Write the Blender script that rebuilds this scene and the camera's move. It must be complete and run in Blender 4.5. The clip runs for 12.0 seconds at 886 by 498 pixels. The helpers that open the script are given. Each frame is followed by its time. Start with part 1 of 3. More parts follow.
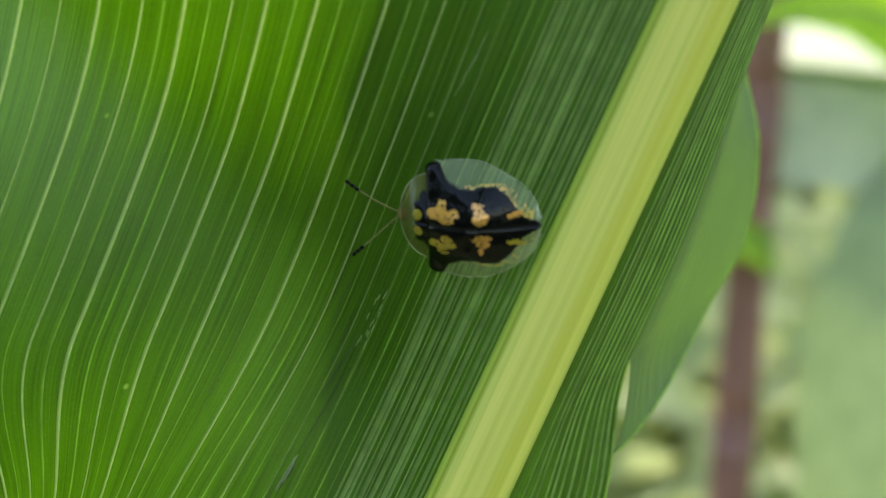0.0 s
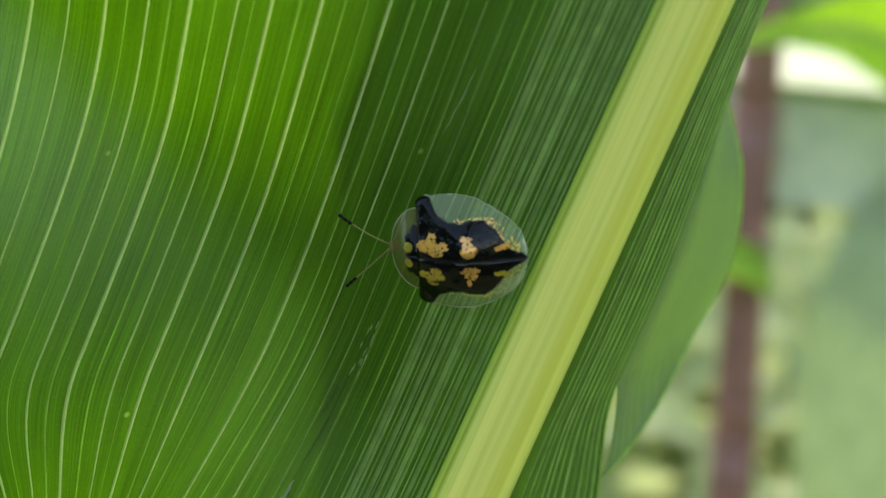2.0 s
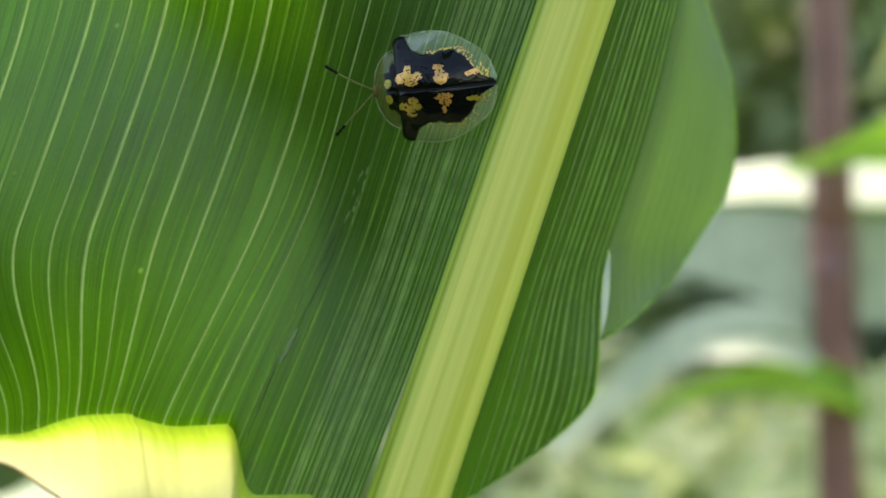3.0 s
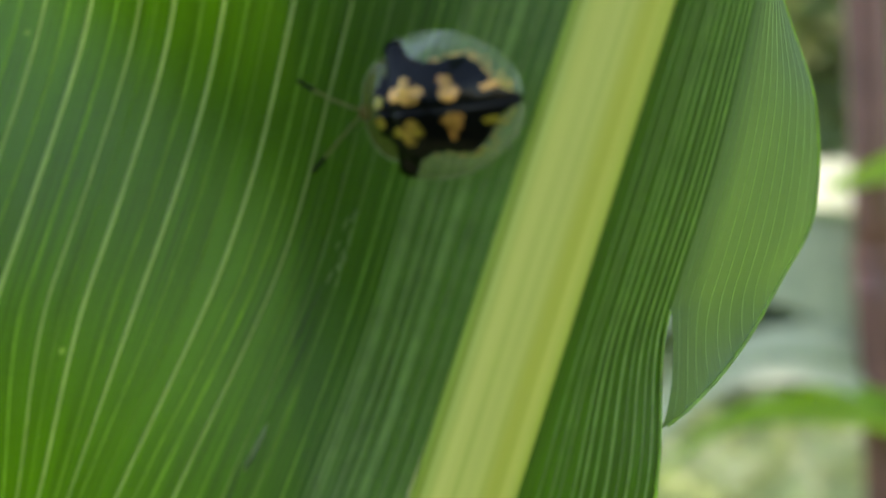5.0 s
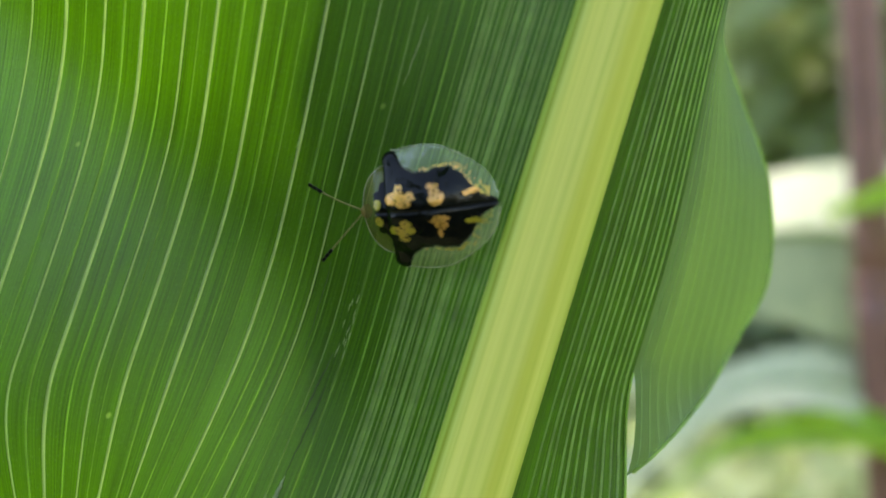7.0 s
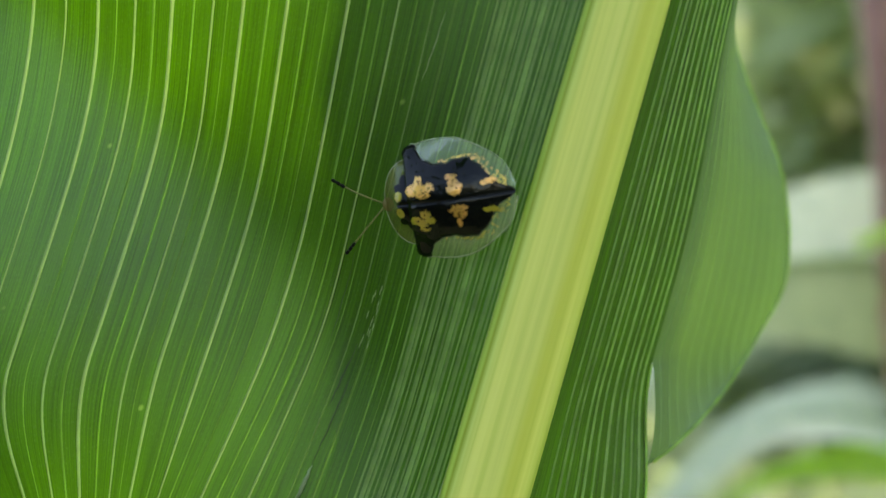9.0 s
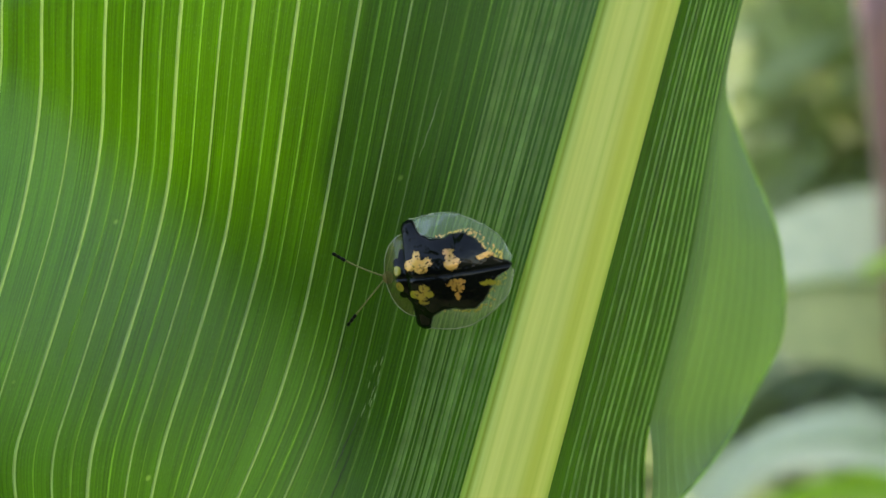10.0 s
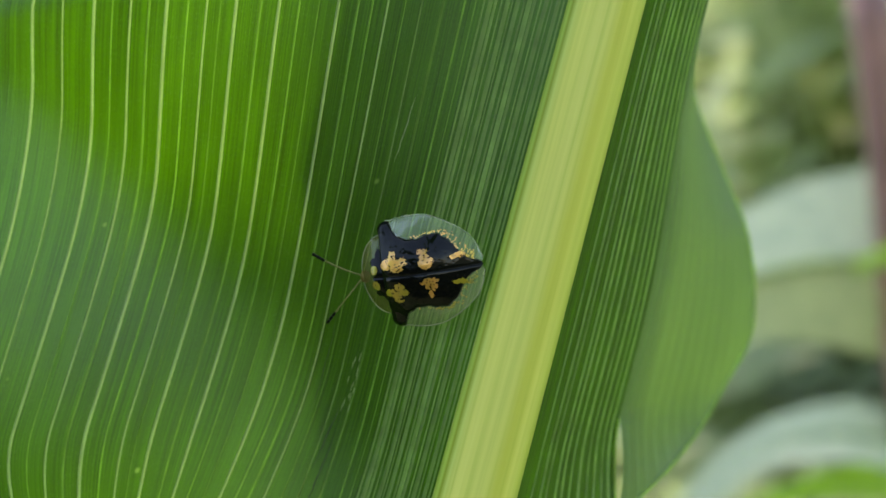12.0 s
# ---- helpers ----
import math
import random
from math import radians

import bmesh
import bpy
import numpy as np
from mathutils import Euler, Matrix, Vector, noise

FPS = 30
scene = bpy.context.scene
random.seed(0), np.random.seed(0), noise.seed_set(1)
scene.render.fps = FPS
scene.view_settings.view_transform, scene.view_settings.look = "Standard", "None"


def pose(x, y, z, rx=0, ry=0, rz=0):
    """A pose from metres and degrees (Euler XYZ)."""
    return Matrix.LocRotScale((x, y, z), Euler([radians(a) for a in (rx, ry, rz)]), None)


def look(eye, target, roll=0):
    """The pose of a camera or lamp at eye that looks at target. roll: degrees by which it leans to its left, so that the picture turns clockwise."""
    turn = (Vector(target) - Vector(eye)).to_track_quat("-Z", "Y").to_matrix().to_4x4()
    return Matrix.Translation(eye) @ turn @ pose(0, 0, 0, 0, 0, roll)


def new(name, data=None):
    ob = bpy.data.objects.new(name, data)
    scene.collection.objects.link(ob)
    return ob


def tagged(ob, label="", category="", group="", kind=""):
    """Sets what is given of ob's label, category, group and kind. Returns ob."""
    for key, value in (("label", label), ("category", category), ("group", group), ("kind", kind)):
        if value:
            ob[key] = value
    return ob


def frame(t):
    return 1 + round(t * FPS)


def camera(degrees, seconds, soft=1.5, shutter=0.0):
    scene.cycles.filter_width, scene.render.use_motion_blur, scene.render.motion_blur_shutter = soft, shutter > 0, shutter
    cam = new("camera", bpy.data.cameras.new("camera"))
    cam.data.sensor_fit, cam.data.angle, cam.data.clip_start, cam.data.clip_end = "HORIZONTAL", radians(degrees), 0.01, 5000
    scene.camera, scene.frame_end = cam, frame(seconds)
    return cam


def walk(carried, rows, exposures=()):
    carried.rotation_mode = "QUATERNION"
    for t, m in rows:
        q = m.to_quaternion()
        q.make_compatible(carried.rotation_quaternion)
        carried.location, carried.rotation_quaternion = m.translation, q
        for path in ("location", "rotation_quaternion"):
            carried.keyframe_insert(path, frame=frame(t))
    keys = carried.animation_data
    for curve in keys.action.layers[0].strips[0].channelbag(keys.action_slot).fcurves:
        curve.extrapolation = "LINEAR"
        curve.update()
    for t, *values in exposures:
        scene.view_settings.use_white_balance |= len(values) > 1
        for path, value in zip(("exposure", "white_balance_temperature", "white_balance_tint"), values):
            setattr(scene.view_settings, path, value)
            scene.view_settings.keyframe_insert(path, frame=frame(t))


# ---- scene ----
# Macro shot: a tortoise beetle on the base of a maize leaf. Lengths below are in centimetres, scaled by CM.
CM = 0.01

# ---- camera ----
cam = camera(36.9, 12.0, soft=1.5)
cam.data.dof.use_dof = True
cam.data.dof.focus_distance = 0.069
cam.data.dof.aperture_fstop = 34.0
PATH = [
    (0, (0.02113, -0.05950, 0.01398), (-0.00822, 0.03298, -0.01020), 0.23),
    (0.5, (0.02172, -0.05920, 0.01397), (-0.00683, 0.03366, -0.00974), 0.38),
    (1, (0.02212, -0.06076, 0.01549), (-0.00676, 0.03172, -0.00929), 0.32),
    (1.5, (0.02200, -0.06057, 0.01653), (-0.00710, 0.03188, -0.00808), 0.04),
    (2, (0.02221, -0.06134, 0.01507), (-0.00721, 0.03150, -0.00762), -0.04),
    (2.1, (0.02434, -0.06149, 0.01518), (-0.00778, 0.03023, -0.00838), -0.03),
    (2.2, (0.02565, -0.06481, 0.01150), (-0.00758, 0.02733, -0.00867), -0.21),
    (2.3, (0.02604, -0.06686, 0.00924), (-0.00796, 0.02505, -0.01065), -0.98),
    (2.5, (0.02456, -0.06942, 0.00071), (-0.01012, 0.02364, -0.01102), -2.20),
    (2.8, (0.03005, -0.06694, 0.00124), (-0.00489, 0.02574, -0.01252), -3.04),
    (3, (0.02972, -0.06677, -0.00297), (-0.00675, 0.02598, -0.01115), -3.79),
    (3.2, (0.02688, -0.06706, -0.00335), (-0.00992, 0.02563, -0.01080), -3.88),
    (4.8, (0.02451, -0.04914, -0.00101), (-0.01386, 0.04299, -0.00733), -4.52),
    (5, (0.02401, -0.04981, -0.00234), (-0.01446, 0.04226, -0.00895), -4.69),
    (5.5, (0.02531, -0.05141, 0.00006), (-0.01312, 0.04074, -0.00556), -4.66),
    (6, (0.02802, -0.05592, 0.00040), (-0.01037, 0.03626, -0.00496), -5.33),
    (6.5, (0.02859, -0.05595, 0.00172), (-0.00978, 0.03627, -0.00306), -5.22),
    (7, (0.02872, -0.05810, 0.00099), (-0.01026, 0.03385, -0.00399), -5.22),
    (7.2, (0.02913, -0.05868, 0.00174), (-0.00969, 0.03342, -0.00155), -5.54),
    (8.8, (0.02858, -0.05842, -0.00119), (-0.01215, 0.03289, -0.00267), -5.91),
    (9, (0.02974, -0.05988, -0.00166), (-0.01104, 0.03142, -0.00307), -6.11),
    (9.5, (0.03011, -0.05992, -0.00053), (-0.01091, 0.03128, -0.00139), -6.47),
    (10, (0.03104, -0.06100, 0.00071), (-0.01006, 0.03017, 0.00120), -6.80),
    (10.5, (0.03138, -0.06120, 0.00128), (-0.00971, 0.02997, 0.00211), -6.74),
    (11, (0.03227, -0.06181, 0.00099), (-0.00877, 0.02938, 0.00184), -6.83),
    (11.5, (0.03286, -0.06252, 0.00091), (-0.00828, 0.02862, 0.00127), -6.94),
    (12, (0.03344, -0.06322, 0.00065), (-0.00758, 0.02797, 0.00098), -7.13),
]
EXPOSURE = [(0.0, 2.05), (2.5, 2.05), (3.0, 2.0), (5.0, 1.84), (5.5, 1.58), (6.0, 2.05), (7.0, 2.14), (9.0, 2.12), (12.0, 2.06)]
walk(cam, [(t, look(eye, target, roll)) for t, eye, target, roll in PATH], EXPOSURE)

# ---- world and sun ----
SUN_TO = Vector((-0.22, 0.42, 0.88)).normalized()
world = bpy.data.worlds.new("sky")
scene.world = world
world.use_nodes = True
wn, wl = world.node_tree.nodes, world.node_tree.links
sky = wn.new("ShaderNodeTexSky")
sky.sky_type = "NISHITA"
sky.sun_disc = False
sky.sun_elevation = math.asin(SUN_TO.z)
sky.sun_rotation = math.atan2(SUN_TO.x, SUN_TO.y)
wl.new(sky.outputs["Color"], wn["Background"].inputs["Color"])
wn["Background"].inputs["Strength"].default_value = 0.15
sun = new("sun", bpy.data.lights.new("sun", "SUN"))
sun.data.energy = 1.2
sun.data.angle = radians(5.0)
sun.data.color = (1.0, 0.95, 0.86)
sun.matrix_world = look(SUN_TO * 5, (0, 0, 0))
scene.view_settings.use_white_balance = True
scene.view_settings.white_balance_temperature = 7850.0


# ---- materials ----
class Nodes:
    """A small wrapper to write node materials briefly."""

    def __init__(self, name):
        self.m = bpy.data.materials.new(name)
        self.m.use_nodes = True
        self.n, self.l = self.m.node_tree.nodes, self.m.node_tree.links
        self.n.clear()
        self.out = self.n.new("ShaderNodeOutputMaterial")

    def add(self, kind, ins=None):
        node = self.n.new("ShaderNode" + kind)
        for key, value in (ins or {}).items():
            if isinstance(value, bpy.types.NodeSocket):
                self.l.new(value, node.inputs[key])
            else:
                node.inputs[key].default_value = value
        return node

    def ramp(self, fac, stops, interpolation="LINEAR"):
        node = self.n.new("ShaderNodeValToRGB")
        node.color_ramp.interpolation = interpolation
        while len(node.color_ramp.elements) < len(stops):
            node.color_ramp.elements.new(0.5)
        for e, (p, c) in zip(node.color_ramp.elements, stops):
            e.position, e.color = p, (*c, 1) if len(c) == 3 else c
        self.l.new(fac, node.inputs["Fac"])
        return node.outputs["Color"]

    def math(self, op, a, b=0.0):
        node = self.n.new("ShaderNodeMath")
        node.operation = op
        for i, v in enumerate((a, b)):
            if isinstance(v, bpy.types.NodeSocket):
                self.l.new(v, node.inputs[i])
            else:
                node.inputs[i].default_value = v
        return node.outputs[0]

    def mix(self, fac, a, b, blend="MIX"):
        node = self.n.new("ShaderNodeMix")
        node.data_type, node.blend_type = "RGBA", blend
        for i, v in ((0, fac), (6, a), (7, b)):
            if isinstance(v, bpy.types.NodeSocket):
                self.l.new(v, node.inputs[i])
            else:
                node.inputs[i].default_value = v if i == 0 else (*v, 1)
        return node.outputs[2]

    def end(self, shader):
        self.l.new(shader, self.out.inputs["Surface"])
        return self.m


def leaf_material(name, top, through_, stripe=0.5, rough=0.42, trans=0.5, fine=95.0, uv=True, spec=0.5):
    """Green blade: fine lengthwise venation across u, translucent, waxy."""
    k = Nodes(name)
    if uv:
        sep = k.add("SeparateXYZ", {0: k.add("UVMap").outputs[0]})
        across, along = sep.outputs[0], sep.outputs[1]
    else:
        sep = k.add("SeparateXYZ", {0: k.add("TexCoord").outputs["Object"]})
        across, along = k.math("MULTIPLY", sep.outputs[0], 100.0), k.math("MULTIPLY", sep.outputs[2], 100.0)
    fine_xyz = k.add("CombineXYZ", {0: k.math("MULTIPLY", across, fine), 1: k.math("MULTIPLY", along, 0.9)}).outputs[0]
    lines = k.add("TexNoise", {"Vector": fine_xyz, "Scale": 1.0, "Detail": 2.0, "Roughness": 0.6}).outputs["Fac"]
    mid_xyz = k.add("CombineXYZ", {0: k.math("MULTIPLY", across, 17.0), 1: k.math("MULTIPLY", along, 0.25)}).outputs[0]
    bands = k.add("TexNoise", {"Vector": mid_xyz, "Scale": 1.0, "Detail": 2.0}).outputs["Fac"]
    both = k.add("CombineXYZ", {0: across, 1: along}).outputs[0]
    blot = k.add("TexNoise", {"Vector": both, "Scale": 1.1, "Detail": 4.0}).outputs["Fac"]
    specks = k.add("TexVoronoi", {"Vector": both, "Scale": 2.3, "Randomness": 1.0}).outputs["Distance"]
    speck = k.ramp(specks, [(0.0, (1, 1, 1)), (0.02, (1, 1, 1)), (0.045, (0, 0, 0))])
    cells = k.add("TexNoise", {"Vector": k.add("CombineXYZ", {0: k.math("MULTIPLY", across, 160.0), 1: k.math("MULTIPLY", along, 60.0)}).outputs[0], "Scale": 1.0}).outputs["Fac"]
    f = k.math("ADD", k.math("MULTIPLY", lines, 0.6), k.math("ADD", k.math("MULTIPLY", bands, 0.22), k.math("MULTIPLY", cells, 0.18)))
    tone = k.ramp(f, [(0.34, (1 - stripe,) * 3), (0.5, (1, 1, 1)), (0.66, (1 + 0.9 * stripe,) * 3)])
    tone2 = k.ramp(blot, [(0.3, (0.82, 0.85, 0.85)), (0.7, (1.15, 1.12, 1.1))])
    c1 = k.mix(1.0, k.mix(1.0, top, tone, "MULTIPLY"), tone2, "MULTIPLY")
    c2 = k.mix(1.0, k.mix(1.0, through_, tone, "MULTIPLY"), tone2, "MULTIPLY")
    c1 = k.mix(k.math("MULTIPLY", speck, 0.5), c1, (0.3, 0.42, 0.12))
    c2 = k.mix(k.math("MULTIPLY", speck, 0.4), c2, (0.5, 0.8, 0.15))
    if uv:
        rows = k.add("CombineXYZ", {0: k.math("MULTIPLY", across, 58.0), 1: k.math("MULTIPLY", along, 30.0)}).outputs[0]
        pores = k.add("TexVoronoi", {"Vector": rows, "Scale": 1.0, "Randomness": 0.55}).outputs["Distance"]
        pore = k.ramp(pores, [(0.0, (1, 1, 1)), (0.12, (1, 1, 1)), (0.26, (0, 0, 0))])
        c1 = k.mix(k.math("MULTIPLY", pore, k.math("MULTIPLY", blot, 0.9)), c1, (0.1, 0.16, 0.075))
    bump = k.add("Bump", {"Strength": 0.6, "Distance": 0.0001, "Height": f}).outputs[0]
    rough_s = k.math("ADD", k.math("MULTIPLY", blot, 0.16), rough - 0.08)
    pr = k.add("BsdfPrincipled", {"Base Color": c1, "Roughness": rough_s, "IOR": 1.5, "Specular IOR Level": spec, "Normal": bump}).outputs[0]
    tr = k.add("BsdfTranslucent", {"Color": c2, "Normal": bump}).outputs[0]
    return k.end(k.add("MixShader", {0: trans, 1: pr, 2: tr}).outputs[0])


def soft_material(name, colour, through_, trans=0.3, rough=0.45, scale=300.0, vary=0.25, each=0.0):
    """Fleshy plant tissue with mottling, in object space."""
    k = Nodes(name)
    co = k.add("TexCoord").outputs["Object"]
    n1 = k.add("TexNoise", {"Vector": co, "Scale": scale, "Detail": 4.0}).outputs["Fac"]
    tone = k.ramp(n1, [(0.3, (1 - vary,) * 3), (0.7, (1 + vary,) * 3)])
    if each > 0:
        own = k.ramp(k.add("ObjectInfo").outputs["Random"], [(0.0, (1 - each,) * 3), (1.0, (1 + each * 0.6,) * 3)])
        tone = k.mix(1.0, tone, own, "MULTIPLY")
    bump = k.add("Bump", {"Strength": 0.3, "Distance": 0.0001, "Height": n1}).outputs[0]
    pr = k.add("BsdfPrincipled", {"Base Color": k.mix(1.0, colour, tone, "MULTIPLY"), "Roughness": rough, "Normal": bump}).outputs[0]
    if trans <= 0:
        return k.end(pr)
    tr = k.add("BsdfTranslucent", {"Color": k.mix(1.0, through_, tone, "MULTIPLY")}).outputs[0]
    return k.end(k.add("MixShader", {0: trans, 1: pr, 2: tr}).outputs[0])


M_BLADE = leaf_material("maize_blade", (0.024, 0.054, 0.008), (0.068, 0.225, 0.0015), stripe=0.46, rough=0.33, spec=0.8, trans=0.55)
# Lobe and its veins paled from the blade colours: sky sheen painted in.
M_LOBE = leaf_material("maize_lobe_sheen", (0.12, 0.19, 0.07), (0.115, 0.25, 0.03), stripe=0.14, rough=0.4, spec=0.5, trans=0.4)
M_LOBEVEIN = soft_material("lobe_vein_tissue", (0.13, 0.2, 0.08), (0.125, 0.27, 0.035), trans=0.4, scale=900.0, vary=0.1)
M_VEIN = soft_material("vein_tissue", (0.25, 0.33, 0.13), (0.36, 0.6, 0.1), trans=0.32, scale=900.0, vary=0.12)
M_FAINT = soft_material("faint_vein_tissue", (0.115, 0.185, 0.055), (0.16, 0.4, 0.018), trans=0.5, scale=900.0, vary=0.2, each=0.3)
M_MINOR = soft_material("minor_vein_tissue", (0.15, 0.21, 0.085), (0.17, 0.37, 0.03), trans=0.45, scale=900.0, vary=0.2, each=0.2)


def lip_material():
    """Blade green paling into yellow: collar tissue of the leaf base with sun glow painted in."""
    k = Nodes("basal_tissue_sunglow")
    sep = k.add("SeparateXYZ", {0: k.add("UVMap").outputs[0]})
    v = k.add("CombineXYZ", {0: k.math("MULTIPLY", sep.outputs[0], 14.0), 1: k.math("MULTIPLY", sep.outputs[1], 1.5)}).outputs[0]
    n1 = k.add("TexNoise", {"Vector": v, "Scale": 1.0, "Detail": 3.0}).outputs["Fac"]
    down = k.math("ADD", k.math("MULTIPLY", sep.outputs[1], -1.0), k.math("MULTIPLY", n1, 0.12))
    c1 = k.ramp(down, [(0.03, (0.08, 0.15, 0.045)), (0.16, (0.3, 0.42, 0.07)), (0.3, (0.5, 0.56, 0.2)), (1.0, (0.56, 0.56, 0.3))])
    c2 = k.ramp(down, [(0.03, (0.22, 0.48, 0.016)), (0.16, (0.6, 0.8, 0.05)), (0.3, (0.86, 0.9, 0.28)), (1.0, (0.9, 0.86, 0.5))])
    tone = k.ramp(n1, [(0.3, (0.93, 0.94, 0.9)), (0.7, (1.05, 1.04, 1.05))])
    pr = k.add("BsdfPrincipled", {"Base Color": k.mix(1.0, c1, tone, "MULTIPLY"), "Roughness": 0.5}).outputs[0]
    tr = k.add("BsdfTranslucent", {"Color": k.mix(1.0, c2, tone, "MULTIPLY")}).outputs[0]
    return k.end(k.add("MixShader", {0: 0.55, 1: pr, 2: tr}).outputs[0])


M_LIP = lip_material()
M_RIM = soft_material("leaf_rim", (0.22, 0.36, 0.08), (0.6, 0.85, 0.15), trans=0.5, scale=600.0, vary=0.2)
M_SCAR = soft_material("scuffed_tissue", (0.2, 0.27, 0.12), (0.4, 0.55, 0.2), trans=0.3, scale=1200.0, vary=0.3)
M_DARK = soft_material("cracked_tissue", (0.03, 0.05, 0.02), (0.06, 0.12, 0.01), trans=0.2, scale=1200.0, vary=0.3)
M_DRY = soft_material("dry_rim", (0.35, 0.2, 0.07), (0.4, 0.25, 0.08), trans=0.3, scale=500.0, vary=0.4)


def midrib_material():
    k = Nodes("midrib_tissue")
    sep = k.add("SeparateXYZ", {0: k.add("UVMap").outputs[0]})
    v = k.add("CombineXYZ", {0: k.math("MULTIPLY", sep.outputs[0], 12.0), 1: k.math("MULTIPLY", sep.outputs[1], 0.25)}).outputs[0]
    n1 = k.add("TexNoise", {"Vector": v, "Scale": 1.0, "Detail": 3.0}).outputs["Fac"]
    v2 = k.add("CombineXYZ", {0: k.math("MULTIPLY", sep.outputs[0], 60.0), 1: k.math("MULTIPLY", sep.outputs[1], 2.0)}).outputs[0]
    n2 = k.add("TexNoise", {"Vector": v2, "Scale": 1.0, "Detail": 2.0}).outputs["Fac"]
    f = k.math("ADD", k.math("MULTIPLY", n1, 0.85), k.math("MULTIPLY", n2, 0.15))
    edge = k.ramp(sep.outputs[0], [(0.0, (0.42, 0.58, 0.2)), (0.045, (0.62, 0.8, 0.5)), (0.075, (0.42, 0.52, 0.16)), (0.13, (0.8, 0.9, 0.8)), (0.22, (1, 1, 1)), (0.6, (1, 0.99, 0.95)), (0.72, (0.82, 0.83, 0.5)), (0.79, (0.84, 0.85, 0.55)), (0.86, (0.98, 0.98, 0.85)), (1.0, (0.66, 0.76, 0.42))])
    tone = k.ramp(f, [(0.32, (0.84, 0.9, 0.72)), (0.5, (1, 1, 1)), (0.68, (1.08, 1.07, 1.2))])
    c = k.mix(1.0, k.mix(1.0, (0.8, 0.8, 0.22), edge, "MULTIPLY"), tone, "MULTIPLY")
    c2 = k.mix(1.0, k.mix(1.0, (0.6, 0.68, 0.1), edge, "MULTIPLY"), tone, "MULTIPLY")
    bump = k.add("Bump", {"Strength": 0.35, "Distance": 0.0001, "Height": f}).outputs[0]
    pr = k.add("BsdfPrincipled", {"Base Color": c, "Roughness": 0.46, "Normal": bump}).outputs[0]
    tr = k.add("BsdfTranslucent", {"Color": c2}).outputs[0]
    return k.end(k.add("MixShader", {0: 0.3, 1: pr, 2: tr}).outputs[0])


M_MIDRIB = midrib_material()


# ---- building helpers ----
def mesh_object(name, verts, faces, material, parent=None, label="", uvs=None, smooth=True):
    me = bpy.data.meshes.new(name)
    me.from_pydata([tuple(v) for v in verts], [], faces)
    if uvs is not None:
        layer = me.uv_layers.new(name="UVMap")
        idx = np.empty(len(me.loops), dtype=np.int32)
        me.loops.foreach_get("vertex_index", idx)
        layer.data.foreach_set("uv", np.asarray(uvs, dtype=np.float32)[idx].ravel())
    me.polygons.foreach_set("use_smooth", [smooth] * len(me.polygons))
    me.materials.append(material)
    me.update()
    ob = new(name, me)
    if parent is not None:
        ob.parent = parent
    if label:
        tagged(ob, label)
    return ob


def grid_faces(rows, cols, start=0, closed=False):
    out = []
    for r in range(rows - 1):
        for c in range(cols - (0 if closed else 1)):
            a, b = start + r * cols + c, start + r * cols + (c + 1) % cols
            out.append((a, b, b + cols, a + cols))
    return out


def tube(points, radii, sides=6):
    """Vertices and faces of a tube along points, with round ends closed by fans."""
    pts = [Vector(p) for p in points]
    verts, faces = [], []
    side = None
    for i, p in enumerate(pts):
        d = (pts[min(i + 1, len(pts) - 1)] - pts[max(i - 1, 0)]).normalized()
        if side is None:
            side = d.cross(Vector((0, -1, 0.3))).normalized()
        side = (side - d * side.dot(d)).normalized()
        up = d.cross(side)
        for k in range(sides):
            a = 2 * math.pi * k / sides
            verts.append(p + (side * math.cos(a) + up * math.sin(a)) * radii[i])
    faces = grid_faces(len(pts), sides, 0, True)
    for end, flip in ((0, True), (len(pts) - 1, False)):
        ring = [end * sides + k for k in range(sides)]
        faces.append(tuple(reversed(ring)) if flip else tuple(ring))
    return verts, faces


def step(a):
    a = min(1.0, max(0.0, a))
    return a * a * (3 - 2 * a)


# ---- the maize leaf: shape ----
def base_bend(z):
    """Below the blade the midrib swings back to the stalk."""
    return 0.55 * max(0.0, -2.6 - z) ** 2


def mid_left(z):
    return Vector((0.745 + 0.42 * z, 0.126 + 0.06 * z + base_bend(z), z))


def mid_right(z):
    return Vector((1.113 + 0.399 * z, 0.426 + 0.053 * z + base_bend(z), z))


def left_depth(x, z):
    """Depth y of the left half blade: flat beside the midrib, curling towards the viewer further out."""
    zc = min(1.7, max(-1.9, z))
    v = max(0.0, 0.745 + 0.42 * z - x)
    q = -0.537 - 0.738 * zc - 0.139 * zc * zc - x
    d = 0.5 * (q + math.sqrt(q * q + 0.03))
    return 0.126 + 0.06 * z - 0.036 * v - 0.101 * v * zc - 0.444 * d * d / (1 + 0.511 * d)


def narrowed(l, z):
    """Veins draw together towards the base of the blade."""
    out = l * (1 + 0.032 * step((z - 0.3) / 1.6))
    out -= 0.467 * max(0.0, l - 1.5) * step((-0.6 - z) / 1.3)
    return out + 0.119 * step((-0.5 - z) / 1.3) * max(0.0, 1 - abs(l - 1.1) / 0.5)


Z_TOP = 5.5
ROW_X = {}


def left_row(z):
    """Table of arc length against x along one level of the left half blade."""
    key = round(z, 4)
    if key not in ROW_X:
        m = mid_left(z)
        xs = np.linspace(m.x, m.x - 4.6, 231)
        ys = np.array([left_depth(x, z) for x in xs])
        ls = np.concatenate([[0.0], np.cumsum(np.hypot(np.diff(xs), np.diff(ys)))])
        ROW_X[key] = (ls, xs, ys)
    return ROW_X[key]


